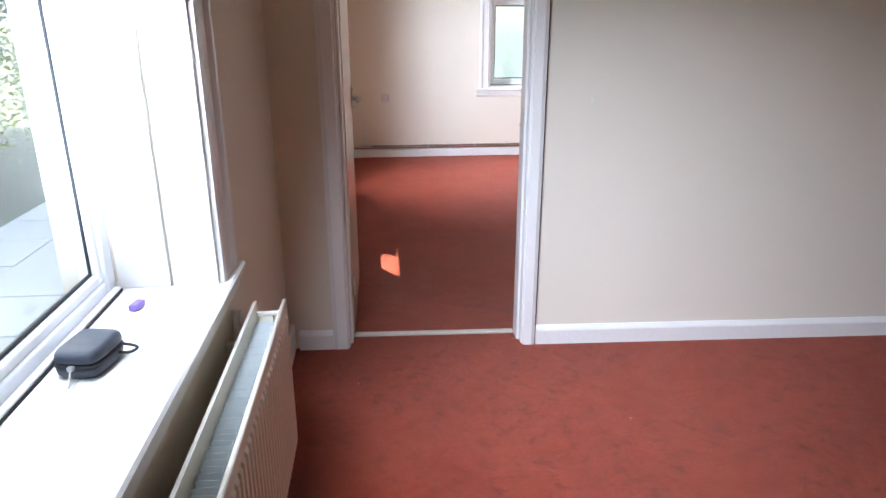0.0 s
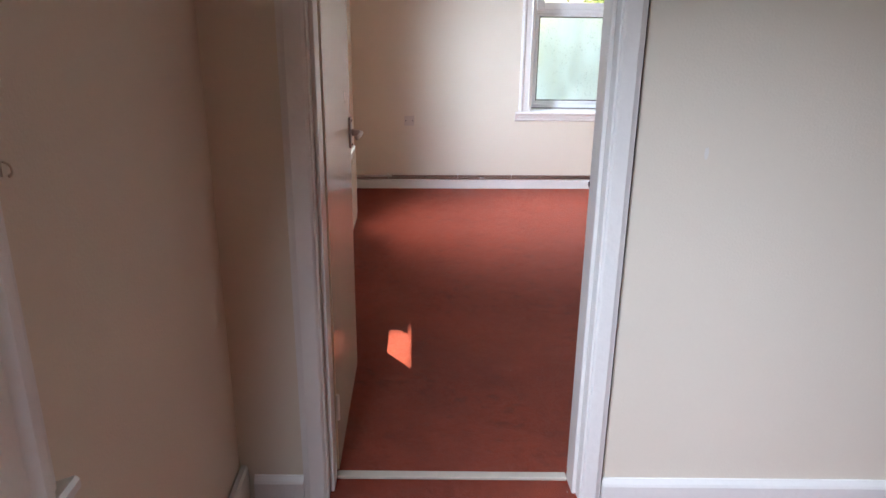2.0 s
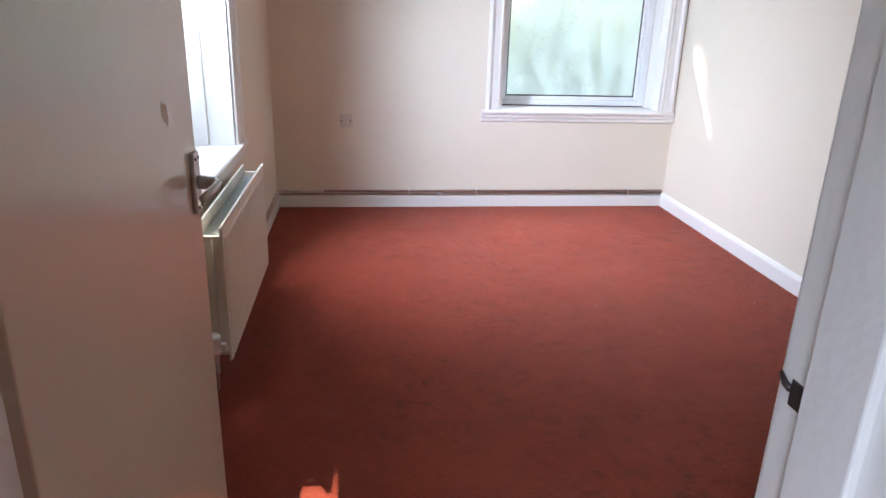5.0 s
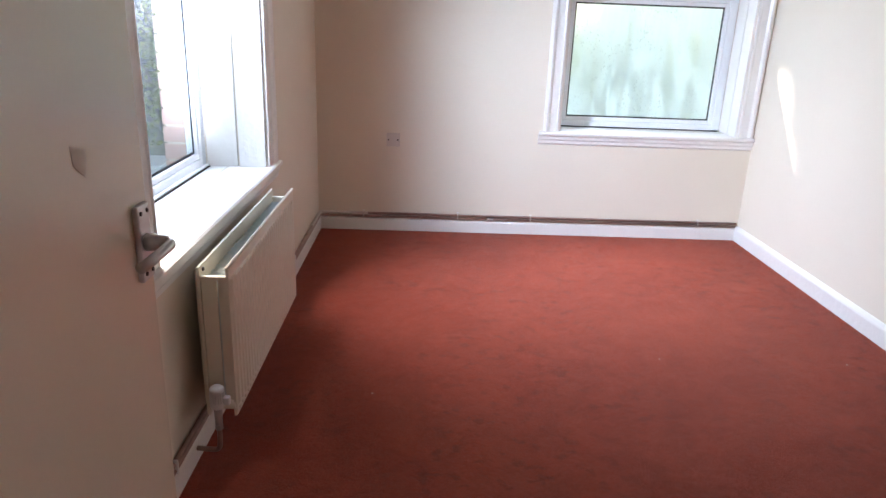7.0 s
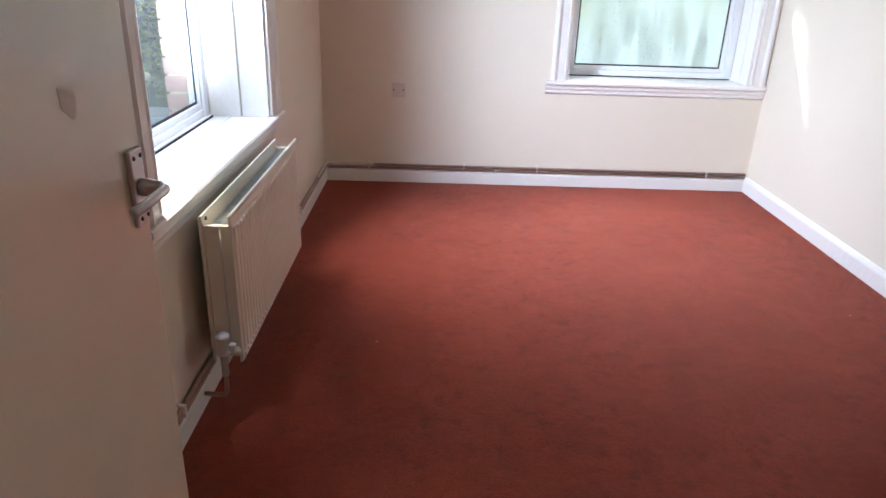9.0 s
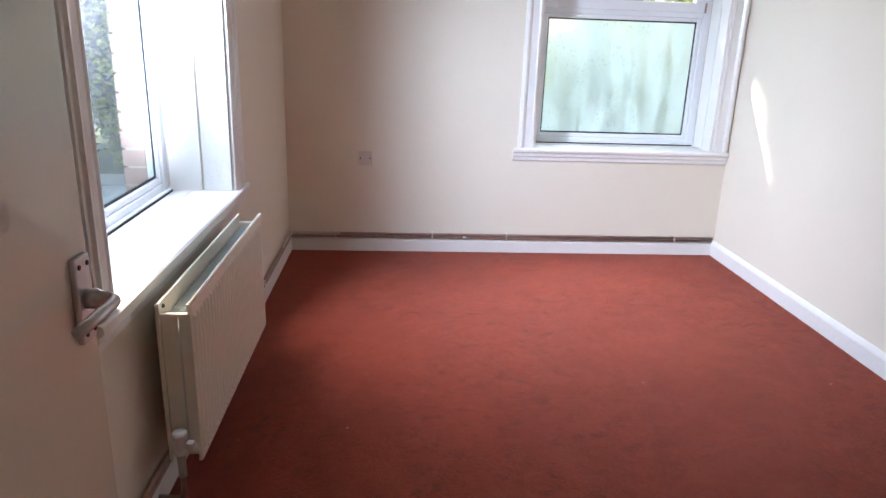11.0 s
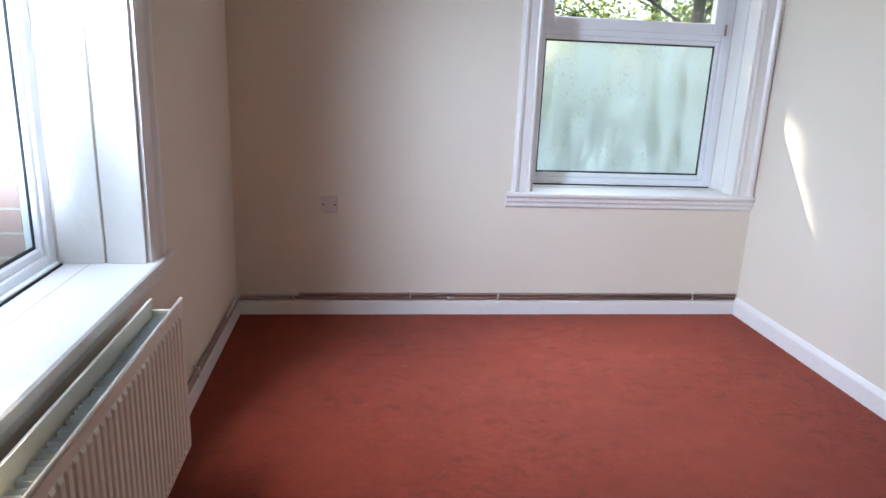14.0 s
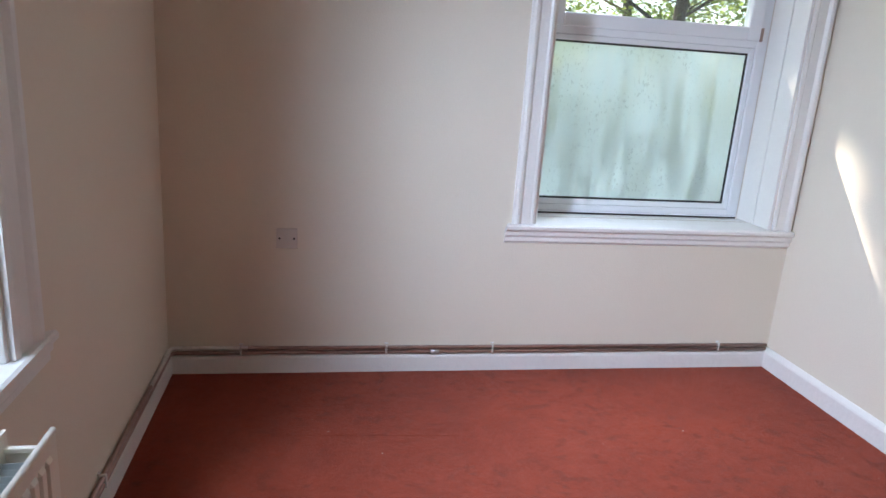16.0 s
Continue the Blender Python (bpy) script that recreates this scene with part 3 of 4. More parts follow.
    # beads and gaskets round the lower light
    ga, gb, gz0, gz1 = la + st, lb - st, sill + 0.042, tz + 0.024
    bead = 0.026
    for blk in ((ga, ga + bead, gz0, gz1), (gb - bead, gb, gz0, gz1), (ga + bead, gb - bead, gz0, gz0 + bead), (ga + bead, gb - bead, gz1 - bead, gz1)):
        part("bead", block(blk[0], blk[1], f0 + 0.008, f0 + 0.026, blk[2], blk[3], 0.005), UPVC, win)
    g = 0.009
    for blk in ((ga + bead, ga + bead + g, gz0 + bead, gz1 - bead), (gb - bead - g, gb - bead, gz0 + bead, gz1 - bead),
                (ga + bead + g, gb - bead - g, gz0 + bead, gz0 + bead + g), (ga + bead + g, gb - bead - g, gz1 - bead - g, gz1 - bead)):
        part("gasket", block(blk[0], blk[1], f0 + 0.0225, f0 + 0.027, blk[2], blk[3]), GASKET, win)
    pane = part("pane", block(ga + 0.01, gb - 0.01, f0 + 0.028, f0 + 0.032, gz0 + 0.01, gz1 - 0.01), MISTED if misted else GLASS, win,
                "misted double glazing streaked with condensation" if misted else "")
    pane.visible_shadow = misted
    # top-hung opening light
    t0, t1 = tz + 0.066, HEAD - 0.06
    w = 0.062
    sash = part("sash", block(ga - 0.008, ga + w, f0 - 0.012, f0 + 0.045, t0 - 0.01, t1 + 0.01, 0.007), UPVC, win)
    part("sash_rail", block(gb - w, gb + 0.008, f0 - 0.012, f0 + 0.045, t0 - 0.01, t1 + 0.01, 0.007), UPVC, win)
    part("sash_rail", block(ga + w, gb - w, f0 - 0.0115, f0 + 0.045, t0 - 0.01, t0 + w - 0.01, 0.007), UPVC, win)
    part("sash_rail", block(ga + w, gb - w, f0 - 0.0115, f0 + 0.045, t1 - w + 0.01, t1 + 0.01, 0.007), UPVC, win)
    pane = part("pane", block(ga + w - 0.008, gb - w + 0.008, f0 + 0.012, f0 + 0.016, t0 + w - 0.016, t1 - w + 0.016), GLASS_CLEAN, win)
    pane.visible_shadow = False
    bm = block(gb + 0.0, gb + 0.012, f0 - 0.02, f0 - 0.006, t0 - 0.012, t0 + 0.05, 0.003)
    part("stay_hinge", bm, COPPER, win, "rusty stay hinge")
    return win


window("window_1", W1, "west", False, "white upvc window with a deep painted sill, in the front room")
window("window_3", W3, "west", False, "white upvc window with a deep painted sill, above a radiator")
win2 = window("window_2", W2, "north", True, "white upvc window with a misted lower pane", True)
bm = bmesh.new()
tube(bm, bend([(W2[0] + 0.03, NORTH + 0.2, 1.75), (W2[0] + 0.032, NORTH + 0.195, 1.35), (W2[0] + 0.028, NORTH + 0.2, 1.12)], 0.02), 0.002, 6)
part("blind_cord", bm, PLASTIC, win2, "loose white blind cord")

# ---- radiators ----
def radiator(name, y0, y1, z0, z1, valve_y, label):
    """A double-panel convector radiator on the west wall, front face towards +x."""
    rad = thing(name, (0.1, (y0 + y1) / 2, z0), label, "radiator")
    pitch = 0.0333
    for tag, xf, xb, facing in (("front_panel", 0.148, 0.137, 1), ("back_panel", 0.052, 0.063, -1)):
        ys, off = [y0, y0 + 0.004], [-0.003, 0.0]
        y = y0 + pitch * 0.7
        while y < y1 - pitch * 0.5:
            ys += [y - 0.0135, y - 0.0085, y + 0.0085, y + 0.0135]
            off += [0.0, 0.006, 0.006, 0.0]
            y += pitch
        ys += [y1 - 0.004, y1]
        off += [0.0, -0.003]
        zs = [(z0, 0, -0.004), (z0 + 0.004, 0, 0), (z0 + 0.034, 0, 0), (z0 + 0.042, 1, 0), (z1 - 0.042, 1, 0), (z1 - 0.034, 0, 0), (z1 - 0.004, 0, 0), (z1, 0, -0.004)]
        bm = bmesh.new()
        grid = [[bm.verts.new((xf + facing * ((o * w if o > 0 else o) + e), yy, z)) for yy, o in zip(ys, off)] for z, w, e in zs]
        flat = [[bm.verts.new((xb, yy, z)) for yy in (y0, y1)] for z in (z0, z1)]
        for r0, r1 in zip(grid, grid[1:]):
            for k in range(len(ys) - 1):
                bm.faces.new((r0[k], r0[k + 1], r1[k + 1], r1[k]))
        bm.faces.new([flat[0][0], flat[0][1], flat[1][1], flat[1][0]])
        bm.faces.new(grid[0] + flat[0][::-1])
        bm.faces.new(grid[-1] + flat[1][::-1])
        bm.faces.new([r[0] for r in grid] + [flat[1][0], flat[0][0]])
        bm.faces.new([r[-1] for r in grid] + [flat[1][1], flat[0][1]])
        bmesh.ops.recalc_face_normals(bm, faces=bm.faces)
        part(tag, bm, RADPAINT, rad)
    # bead rolled along the front panel's top and foot
    bm = bmesh.new()
    tube(bm, [(0.1445, y0 + 0.004, z1), (0.1445, y1 - 0.004, z1)], 0.006, 8)
    part("top_edge", bm, RADPAINT, rad, smooth=True)
    # spot welds along the foot
    first = None
    y = y0 + pitch * 0.7
    while y < y1 - pitch * 0.5:
        if first is None:
            first = part("spot_weld", turned(bmesh.new(), [(0.0065, 0), (0.0055, 0.003), (0.002, 0.0045)], (0.148, y, z0 + 0.02), "x", 8), RADPAINT, rad)
        else:
            spot = new("spot_weld", first.data)
            spot.parent = rad
            spot.location = (0, y - y0 - pitch * 0.7, 0)
        y += pitch
    # folded convector fins behind each panel
    for x0, x1 in ((0.066, 0.114), (0.120, 0.136)):
        bm = bmesh.new()
        pts, y, flip = [], y0 + 0.03, 0
        while y < y1 - 0.03:
            pts += [(x0, y), (x1, y + 0.003)] if not flip else [(x1, y), (x0, y + 0.003)]
            y += 0.0215
            flip = 1 - flip
        lo = [bm.verts.new((x, yy, z0 + 0.03)) for x, yy in pts]
        hi = [bm.verts.new((x, yy, z1 - 0.048)) for x, yy in pts]
        for k in range(len(pts) - 1):
            bm.faces.new((lo[k], lo[k + 1], hi[k + 1], hi[k]))
        fin = part("convector_sheet", bm, FIN, rad)
        s = fin.modifiers.new("thickness", "SOLIDIFY")
        s.thickness = 0.0009
    # end channels and top end brackets, bleed valve boss
    for y, dy in ((y0 + 0.006, 0.012), (y1 - 0.018, 0.012)):
        part("end_bracket", boxes((0.060, 0.139, y, y + dy, z1 - 0.042, z1 - 0.03), bevel=0.002), RADPAINT, rad)
        part("end_panel", boxes((0.064, 0.108, y + 0.002, y + 0.006, z0 + 0.02, z1 - 0.042)), RADPAINT, rad)
        part("end_panel", boxes((0.113, 0.137, y + 0.002, y + 0.006, z0 + 0.02, z1 - 0.042)), RADPAINT, rad)
        part("header", tube(bmesh.new(), [(0.058, y + 0.004, z0 + 0.035), (0.142, y + 0.004, z0 + 0.035)], 0.016, 14), RADPAINT, rad)
    part("bleed_boss", turned(bmesh.new(), [(0.006, 0), (0.006, 0.004), (0.003, 0.006)], (0.063, y0 + 0.03, z1 - 0.016), "x", 10), STEEL, rad)
    for y in (y0 + 0.15, y1 - 0.15):
        part("wall_bracket", boxes((0.0, 0.052, y - 0.014, y + 0.014, z0 + 0.06, z1 - 0.06), bevel=0.003), RADPAINT, rad)
    if valve_y is not None:
        vx, vz = 0.098, z0 + 0.035
        body = part("valve_body", tube(bmesh.new(), [(vx, valve_y, vz - 0.045), (vx, valve_y, vz + 0.014)], [0.011, 0.013], 12), CHROME, rad, "nickel thermostatic valve")
        part("tail", tube(bmesh.new(), [(vx, valve_y, vz), (vx, y0 + 0.02, vz)], 0.0095, 12), CHROME, body, smooth=True)
        bm = bmesh.new()
        turned(bm, [(0.017, 0.012), (0.021, 0.018), (0.0215, 0.03), (0.0195, 0.032), (0.0195, 0.068), (0.0215, 0.07), (0.021, 0.079), (0.016, 0.084), (0.004, 0.085)], (vx, valve_y, vz), "z", 24)
        head = part("thermostat_head", bm, PLASTIC, body, "white ribbed thermostat head", smooth=True)
        bm = bmesh.new()
        for k in range(18):
            a = 2 * math.pi * k / 18
            c, s = math.cos(a), math.sin(a)
            tube(bm, [(vx + 0.0205 * c, valve_y + 0.0205 * s, vz + 0.033), (vx + 0.0205 * c, valve_y + 0.0205 * s, vz + 0.067)], 0.002, 5)
        part("grip_ribs", bm, PLASTIC, body)
        part("pointer", boxes((vx + 0.02, vx + 0.04, valve_y - 0.012, valve_y + 0.008, vz + 0.026, vz + 0.052), bevel=0.004), PLASTIC, body)
        bm = bmesh.new()
        tube(bm, bend([(vx, valve_y, vz - 0.044), (vx, valve_y, 0.1), (vx - 0.004, valve_y, 0.062), (0.022, valve_y + 0.01, 0.06)], 0.03), 0.0078, 10)
        part("feed_pipe", bm, COPPER, rad, "tarnished copper feed pipe", smooth=True)
        part("compression_nut", turned(bmesh.new(), [(0.0125, 0), (0.0125, 0.016)], (vx, valve_y, vz - 0.062), "z", 6), CHROME, body)
    return rad


radiator("radiator", 1.785, 2.757, 0.165, 0.652, 1.752, "cream double-panel radiator with pressed ribs, below the window")
radiator("radiator", -2.25, -0.885, 0.165, 0.652, None, "cream double-panel radiator with chipped top edge, below the sill")
bm = bmesh.new()
for x in (0.012, 0.03):
    tube(bm, [(x, -0.965, 0.03), (x, -0.965, 0.66)], 0.0075, 8)
tagged(part("riser_pipes", bm, PIPEPAINT), "pair of painted pipes rising behind the radiator", "pipe")

# ---- heating pipes along the skirting ----
PZ = (0.098, 0.119)
for z in PZ:
    bm = bmesh.new()
    x, y = 0.0125, NORTH - 0.0125
    tube(bm, bend([(x, 0.26, z), (x, y, z), (EAST - 0.02, y, z)], 0.03, 6), 0.0085, 10)
    pipe = part("heating_pipe", bm, COPPER, smooth=True)
    tagged(pipe, "tarnished copper heating pipe running above the skirting", "pipe", "heating pipes")
for x in (0.30, 0.93, 1.42, 2.56):
    clip = thing("pipe_clip", (x, NORTH, 0.09), "white plastic double pipe clip", "pipe clip", "pipe clips")
    part("saddle", boxes((x - 0.0045, x + 0.0045, NORTH - 0.023, NORTH, 0.087, 0.13), bevel=0.003), PIPEPAINT, clip)
    part("foot", boxes((x - 0.009, x + 0.009, NORTH - 0.005, NORTH, 0.131, 0.137), bevel=0.001), PLASTIC, clip)
for y in (1.6, 3.4):
    clip = thing("pipe_clip", (0, y, 0.09), "white plastic double pipe clip", "pipe clip", "pipe clips")
    part("saddle", boxes((0, 0.024, y - 0.006, y + 0.006, 0.087, 0.131), bevel=0.003), PLASTIC, clip)
    part("foot", boxes((0, 0.005, y - 0.009, y + 0.009, 0.131, 0.137), bevel=0.001), PLASTIC, clip)
bm = bmesh.new()
tube(bm, [(1.13, NORTH - 0.0125, PZ[0]), (1.17, NORTH - 0.0125, PZ[0])], 0.0115, 12)
tagged(part("pipe_coupling", bm, CHROME, smooth=True), "bright soldered coupling on the copper pipe", "pipe fitting")
# painted stretch of pipe near the corner
bm = bmesh.new()
tube(bm, bend([(0.0125, 3.98, PZ[1] + 0.0004), (0.0125, NORTH - 0.0125, PZ[1] + 0.0004), (0.33, NORTH - 0.0125, PZ[1] + 0.0004)], 0.03, 6), 0.0093, 10)
tagged(part("painted_pipe", bm, PIPEPAINT, smooth=True), "stretch of pipe painted over in cream", "pipe")

# ---- blanking plate ----
sx, sz = 0.491, 0.612
blank = thing("blanking_plate", (sx, NORTH, sz - 0.043), "single aged cream blanking plate on the wall", "blanking plate")
part("plate", boxes((sx - 0.043, sx + 0.043, NORTH - 0.009, NORTH, sz - 0.043, sz + 0.043), bevel=0.003), SOCKET, blank)
for dx in (-0.03, 0.03):
    part("screw", turned(bmesh.new(), [(0.004, -0.0105), (0.005, -0.009), (0.005, -0.008)], (sx + dx, NORTH, sz), "y", 10), STEEL, blank)
part("paint_ridge", boxes((sx - 0.045, sx + 0.045, NORTH - 0.007, NORTH, sz - 0.049, sz - 0.0435), bevel=0.002), WALL, blank, "ridge of wall paint below the plate")

# ---- things on the front room's sill ----
def case_shell(bm, z0, z1, grow, half):
    """A pebble-edged box, narrower towards its top."""
    rings = []
    levels = [(0.0, 0.90), (0.12, 0.985), (0.35, 1.0), (0.70, 0.97), (0.9, 0.90), (1.0, 0.74)]
    for h, s in levels if half > 0 else [(1 - h, s) for h, s in levels][::-1]:
        ring = []
        for k in range(40):
            a = 2 * math.pi * k / 40
            c, sn = math.cos(a), math.sin(a)
            e = 0.42
            ring.append(bm.verts.new((math.copysign(abs(c) ** e, c) * (0.047 + grow) * s, math.copysign(abs(sn) ** e, sn) * (0.063 + grow) * s, z0 + (z1 - z0) * h)))
        rings.append(ring)
    for a, b in zip(rings, rings[1:]):
        for k in range(40):
            bm.faces.new((a[k], a[(k + 1) % 40], b[(k + 1) % 40], b[k]))
    bm.faces.new(rings[0][::-1])
    bm.faces.new(rings[-1])
    return bm


CASE_AT = pose(-0.165, -1.455, W1[2] + 0.001, 0, 0, -9)
case = thing("camera_case", CASE_AT.translation, "small charcoal zipped hard case lying on the sill", "case")


def put_case(name, bm, mat, smooth=True, label=""):
    bm.transform(CASE_AT)
    return part(name, bm, mat, case, label, smooth)


put_case("lower_shell", case_shell(bmesh.new(), 0.0, 0.026, 0, -1), CASE)
put_case("upper_shell", case_shell(bmesh.new(), 0.0315, 0.058, 0, 1), CASE)
put_case("zip_band", case_shell(bmesh.new(), 0.0245, 0.033, 0.002, 1), ZIP)
bm = bmesh.new()
tube(bm, bend([(0.043, 0.04, 0.03), (0.06, 0.05, 0.024), (0.075, 0.054, 0.016), (0.064, 0.036, 0.012), (0.045, 0.025, 0.018)], 0.012, 4), 0.0035, 8)
put_case("wrist_strap", bm, ZIP)
bm = boxes((-0.006, 0.006, -0.073, -0.062, 0.024, 0.033), bevel=0.002)
put_case("zip_puller", bm, CHROME, False)
bm = bmesh.new()
tube(bm, [(0.0, -0.07, 0.028), (0.004, -0.084, 0.012), (0.01, -0.1, 0.004)], 0.0018, 6)
put_case("zip_cord", bm, PIPEPAINT)
STICK = pose(-0.167, -1.17, W1[2], 0, 0, -10)
stick = thing("memory_stick", STICK.translation, "small purple plastic stick lying on the sill", "memory stick")
bm = boxes((-0.011, 0.011, -0.022, 0.022, 0.0008, 0.017), bevel=0.004)
bm.transform(STICK)
part("body", bm, PURPLE, stick)
bm = boxes((-0.007, 0.007, 0.0215, 0.032, 0.004, 0.012), bevel=0.001)
bm.transform(STICK)
part("plug", bm, CHROME, stick)

# ---- small marks ----
bm = bmesh.new()
ps = [(1.307, 1.118), (1.3145, 1.121), (1.318, 1.108), (1.315, 1.09), (1.309, 1.088), (1.306, 1.10)]
vs = [bm.verts.new((x, py(x) - 0.0003, z)) for x, z in ps]
bm.faces.new(vs)
got = bmesh.ops.extrude_face_region(bm, geom=bm.faces[:])
bmesh.ops.translate(bm, verts=[v for v in got["geom"] if isinstance(v, bmesh.types.BMVert)], vec=(0, -0.0012, 0))
bmesh.ops.recalc_face_normals(bm, faces=bm.faces)
tagged(part("paint_chip", bm, CEIL), "small white chip in the wall paint", "paint chip")
for path in ([(1.208, 4.3), (1.19, 4.0), (1.17, 3.77)], [(1.17, 3.77), (0.806, 3.79), (0.713, 3.42)], [(0.806, 3.79), (0.5, 3.81)], [(1.9, 3.79), (2.48, 3.81), (2.8, 3.8)]):
    bm = tube(bmesh.new(), [(x, y, 0.0005) for x, y in path], 0.0042, 6)
    bmesh.ops.scale(bm, vec=(1, 1, 0.7), verts=bm.verts)
    tagged(part("carpet_crease", bm, CARPET), "faint raised crease in the terracotta carpet", "carpet crease", "carpet creases")
hook = thing("wall_hook", (0, -0.835, 1.225), "small cream painted hook on the wall", "hook")
part("plate", boxes((0, 0.003, -0.839, -0.831, 1.222, 1.25), bevel=0.001), WALL, hook)
part("prong", tube(bmesh.new(), bend([(0.003, -0.835, 1.242), (0.013, -0.835, 1.238), (0.014, -0.835, 1.226), (0.008, -0.835, 1.222)], 0.005, 3), 0.002, 8), WALL, hook, smooth=True)
rng = random.Random(5)
bm = bmesh.new()
for k in range(34):
    x, y = rng.uniform(0.15, 2.7), rng.uniform(-2.2, 4.2)
    if abs(y - 0.18) < 0.1 or (y < 0.1 and x < 0.3):
        continue
    r = rng.uniform(0.001, 0.0028)
    box(bm, x - r, x + r, y - r * 0.6, y + r * 0.6, 0.002, 0.002 + r * 0.7)
tagged(part("carpet_lint", bm, BARE), "specks of pale lint on the carpet", "lint", kind="stuff")

# ---- outdoors ----
GZ = -0.35
bm = boxes((-600, 600, -600, 600, GZ - 0.3, GZ))
tagged(part("ground", bm, GRASS), "rough grass round the house", "ground", kind="structure")
paving = thing("pavement", (-1.6, 1.0, GZ), "pale concrete paving along the house wall", "paving", kind="structure")
rng = random.Random(9)
for i in range(4):
    for j in range(22):
        x, y = -0.49 - 0.6 * (i + 1), -5.0 + 0.6 * j
        h = rng.uniform(0.024, 0.034)
        part("slab", boxes((x + 0.006, x + 0.594, y + 0.006, y + 0.594, GZ - 0.01, GZ + h)), PAVING, paving)

# where sun flecks should land: leaves and limbs keep clear of these rays
GAPS = [((0.44, 1.40, 0), 0.0), ((0.45, 1.26, 0), 0.03), ((0.46, 1.10, 0), 0.05), ((0.47, 0.98, 0), 0.06), ((0.50, 0.88, 0), 0.02),
        ((EAST, 4.08, 1.06), 0.01), ((EAST, 4.02, 0.90), 0.06), ((EAST, 3.90, 0.74), 0.05), ((EAST, 3.80, 0.62), 0.02), ((EAST, 3.92, 0.22), 0.0)]


def in_gap(p, more):
    for c, r in GAPS:
        v = p - Vector(c)
        if (v - SUN_WAY * v.dot(SUN_WAY)).length < r + more:
            return True
    return False


def leaves(bm, centre, spread, count, size, rng, keep_gaps=True):
    """Scatter folded leaves in a clump."""
    for _ in range(count):
        d = Vector((rng.gauss(0, 1), rng.gauss(0, 1), rng.gauss(0, 0.8)))
        p = centre + d * spread * 0.5
        if keep_gaps and in_gap(p, 0.14):
            continue
        s = size * rng.uniform(0.7, 1.3)
        m = Euler((rng.uniform(-0.9, 0.9), rng.uniform(-0.9, 0.9), rng.uniform(0, 6.283))).to_matrix()
        q = [p + m @ Vector(v) for v in ((-s * 0.32, 0, 0.1 * s), (0, -s * 0.55, 0), (s * 0.32, 0, 0.1 * s), (0, s * 0.55, 0))]
        v = [bm.verts.new(c) for c in q]
        bm.faces.new((v[0], v[1], v[3]))
        bm.faces.new((v[1], v[2], v[3]))


def tree(base, height, reach, low, count, size, seed, leaf, label, extra=()):
    """A tapered trunk with limbs, and leaves in clumps along the limbs' ends."""
    rng = random.Random(seed)
    base = Vector(base)
    t = thing("tree", base, label, "tree", "trees behind the house")
    wood = bmesh.new()
    top = base + Vector((rng.uniform(-0.4, 0.4), rng.uniform(-0.4, 0.4), height * 0.85))
    trunk = [base.lerp(top, k / 7) + Vector((rng.uniform(-0.08, 0.08), rng.uniform(-0.08, 0.08), 0)) * min(k, 1) for k in range(8)]
    tube(wood, trunk, [0.13 * height / 8 * (1 - 0.11 * k) for k in range(8)], 10)
    tips = []
    for i in range(22):
        h = low + (height * 0.85 - low) * (i + rng.random()) / 22
        a = i * 2.4 + rng.uniform(-0.4, 0.4)
        start = base.lerp(top, h / (height * 0.85))
        r = reach * (0.55 + 0.6 * rng.random()) * (1 - 0.45 * (h - low) / (height - low))
        end = start + Vector((math.cos(a) * r, math.sin(a) * r, r * rng.uniform(0.1, 0.6)))
        mid = start.lerp(end, 0.5) + Vector((rng.uniform(-0.2, 0.2), rng.uniform(-0.2, 0.2), rng.uniform(-0.1, 0.25)))
        limb = [start, start.lerp(mid, 0.5), mid, mid.lerp(end, 0.5), end]
        if any(in_gap(p, 0.16) for p in limb):
            continue
        thick = height / 13
        tube(wood, limb, [thick * r for r in (0.05, 0.042, 0.034, 0.022, 0.008)], 6)
        for k in range(5):
            s = limb[2].lerp(end, rng.uniform(0, 0.9))
            e = s + Vector((rng.uniform(-1, 1), rng.uniform(-1, 1), rng.uniform(-0.5, 0.7))) * 0.3 * reach
            if in_gap(s, 0.1) or in_gap(e, 0.1) or in_gap(s.lerp(e, 0.5), 0.1):
                continue
            tube(wood, [s, s.lerp(e, 0.5) + Vector((0, 0, 0.05)), e], [0.016, 0.011, 0.004], 5)
            tips += [s, s.lerp(e, 0.6), e]
        tips.append(end)
    part("trunk", wood, BARK, t)
    bm = bmesh.new()
    for p in extra:
        leaves(bm, Vector(p), 0.6, 260, size, rng)
    for p in tips:
        leaves(bm, p, 0.55 if height < 12 else 1.1, max(1, count // len(tips)), size, rng)
    part("crown", bm, leaf, t)
    return t


tree((5.5, 10.6, GZ), 7.5, 2.9, 1.3, 26000, 0.075, 3, LEAF, "broad leafy tree behind the end window")
tree((-4.9, 10.2, GZ), 5.6, 2.4, 1.0, 15000, 0.13, 8, IVY, "small dark tree at the garden's corner")
# two tall crowns, unseen, added to shade the windows apart from the flecks
tree((-4.0, 16.8, GZ), 23.0, 4.8, 9.0, 60000, 0.34, 40, LEAF, "tall tree added to filter the sun, its crown out of view")
tree((-9.4, 13.2, GZ), 23.0, 4.0, 9.0, 56000, 0.34, 41, LEAF, "tall tree added to filter the sun, its crown out of view",
     # extra leaf clump that stops a stray sunbeam
     [(-7.98, 13.66, 15.9)])
tree((7.0, 15.5, GZ), 9.0, 3.6, 0.8, 15000, 0.11, 43, LEAF, "leafy tree further along the garden")


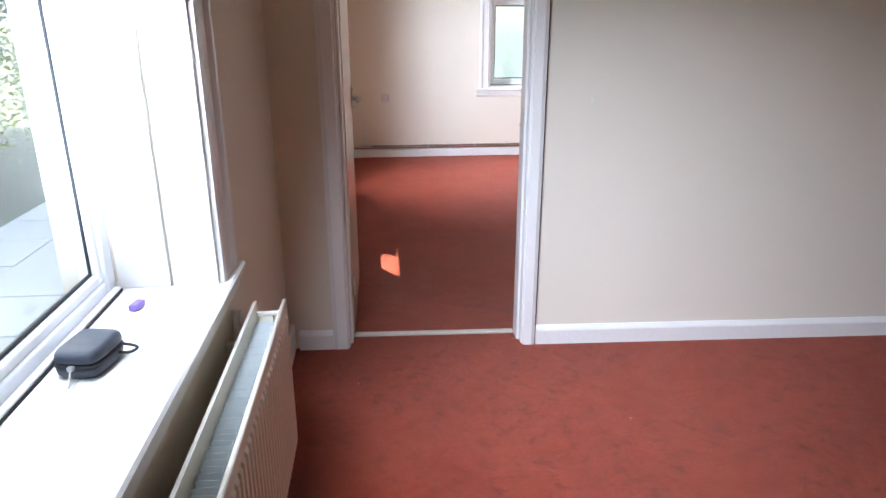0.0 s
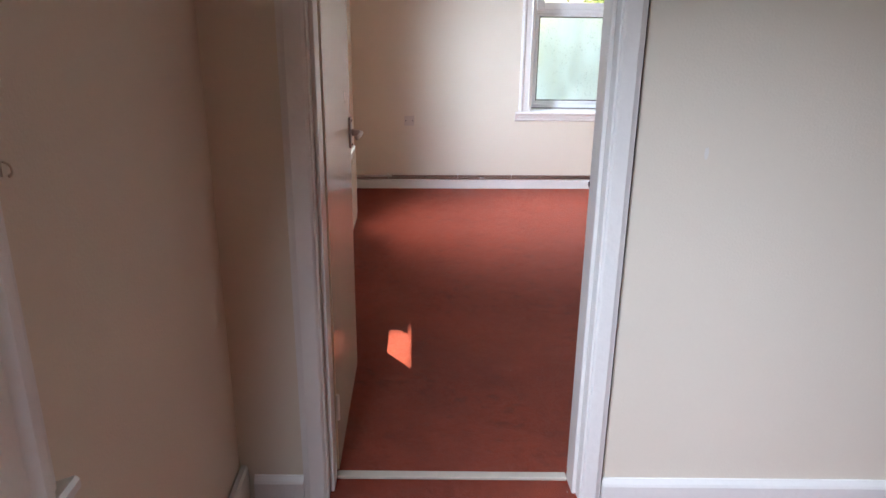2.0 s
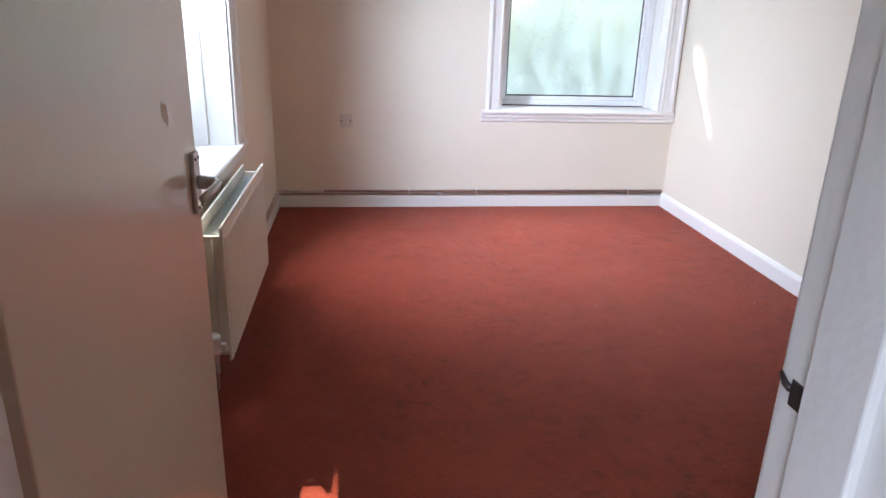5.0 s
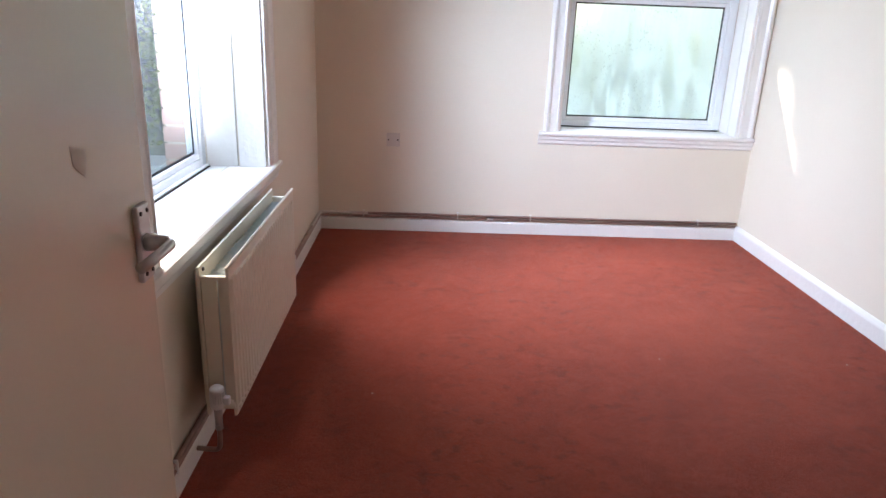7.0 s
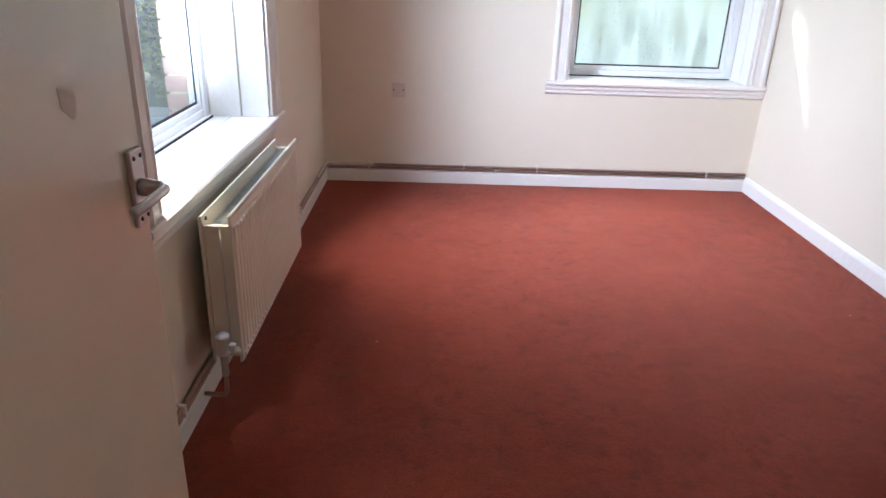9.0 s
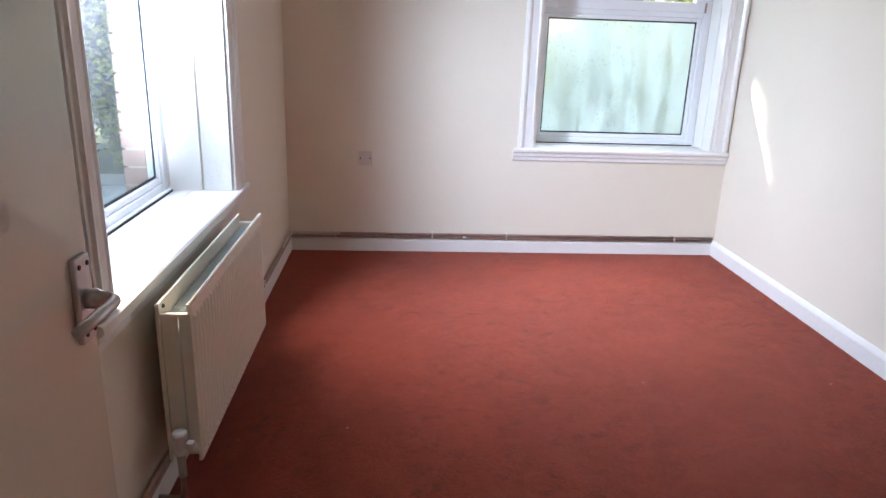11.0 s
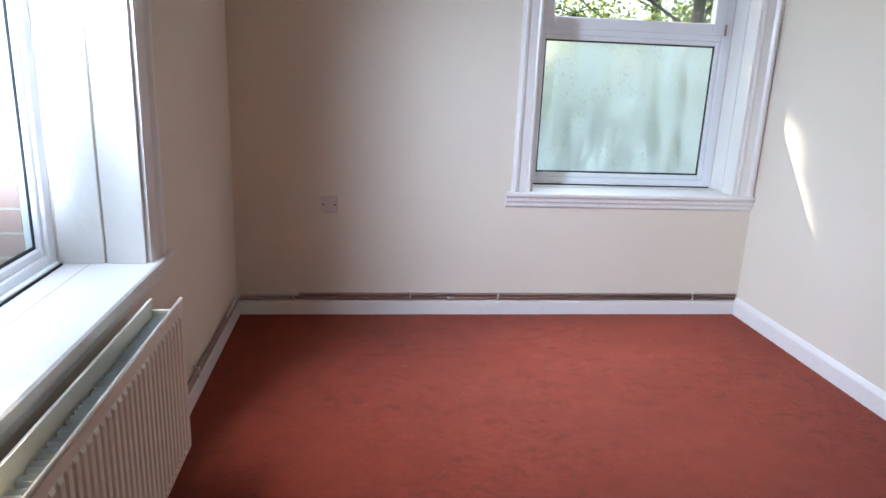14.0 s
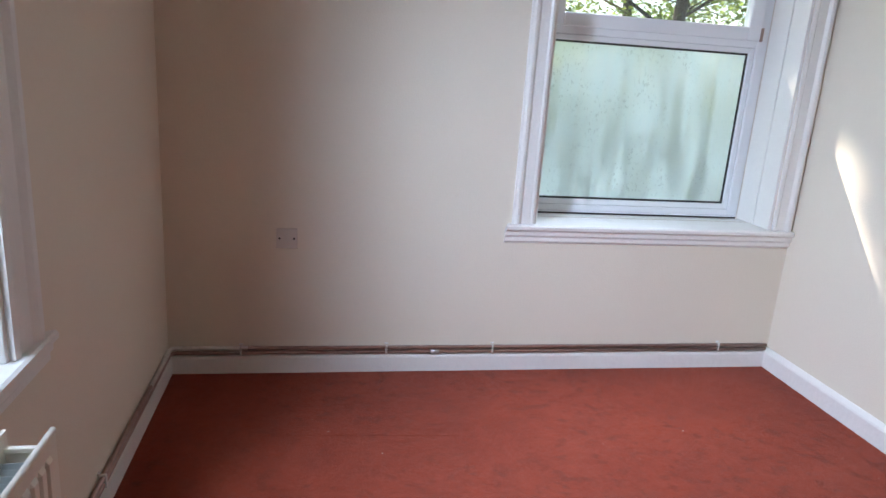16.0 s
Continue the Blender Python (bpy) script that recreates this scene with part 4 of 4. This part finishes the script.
def shrub(base, wide, tall, count, size, seed, leaf, label, name="shrub"):
    """Stems that fan out of the ground under an uneven mass of small leaves."""
    rng = random.Random(seed)
    base = Vector(base)
    t = thing(name, base, label, name)
    wood, bm = bmesh.new(), bmesh.new()
    n = 26
    for i in range(n):
        a, r = rng.uniform(0, 6.283), wide * 0.5 * math.sqrt(rng.random())
        h = tall * (0.35 + 0.65 * rng.random()) * (1 - 0.35 * r / wide)
        end = base + Vector((math.cos(a) * r, math.sin(a) * r, h))
        tube(wood, [base + Vector((math.cos(a), math.sin(a), 0)) * 0.1, base.lerp(end, 0.5) + Vector((0, 0, 0.1)), end], [0.02, 0.013, 0.004], 5)
        for k in range(4):
            leaves(bm, base.lerp(end, 0.4 + 0.2 * k), 0.42, count // (n * 4), size, rng)
    part("stems", wood, BARK, t)
    part("foliage", bm, leaf, t)
    return t


shrub((-3.5, 7.0, GZ), 2.3, 1.9, 4500, 0.075, 31, LEAF2, "bright green garden shrub beside the paving")
shrub((-4.3, 4.2, GZ), 2.2, 1.8, 4500, 0.075, 32, LEAF2, "bright green garden shrub beside the paving")
shrub((-2.2, 8.4, GZ), 2.2, 2.4, 4500, 0.075, 33, LEAF2, "loose green shrub at the garden's end")
shrub((3.3, 8.0, GZ), 2.6, 2.1, 6000, 0.075, 34, LEAF2, "bushy green shrub outside the misted window")
shrub((5.0, 8.3, GZ), 2.4, 1.9, 4500, 0.075, 35, LEAF2, "bushy green shrub outside the end wall")
shrub((-3.5, 10.6, GZ), 3.8, 4.4, 12000, 0.11, 36, IVY, "dark evergreen bush in the shade")
shrub((-4.6, 0.8, GZ), 2.6, 2.2, 4500, 0.08, 37, LEAF2, "green hedge bush beside the paving")
shrub((-4.6, -2.2, GZ), 2.6, 2.0, 4000, 0.08, 38, LEAF2, "green hedge bush beside the paving")

# ---- bricks of the outer leaf round the windows, last ----
def brick_mesh(w, d, h):
    bm = boxes((-w / 2, w / 2, -d / 2, d / 2, -h / 2, h / 2))
    me = bpy.data.meshes.new("brick")
    bm.to_mesh(me)
    bm.free()
    me.materials.append(BRICK)
    return me


def lay(me, at, parent):
    ob = new("brick", me)
    ob.parent = parent
    ob.location = Vector(at) - origin(parent)


half_w = brick_mesh(0.09, 0.1, 0.065)
full_w = brick_mesh(0.09, 0.215, 0.065)
edge = W3[1] - 0.045
for k in range(21):
    z = 0.62 + 0.075 * k
    long = k % 2
    lay(full_w if long else half_w, (-0.380, edge - 0.006 + (0.1075 if long else 0.05), z), leaf_w)
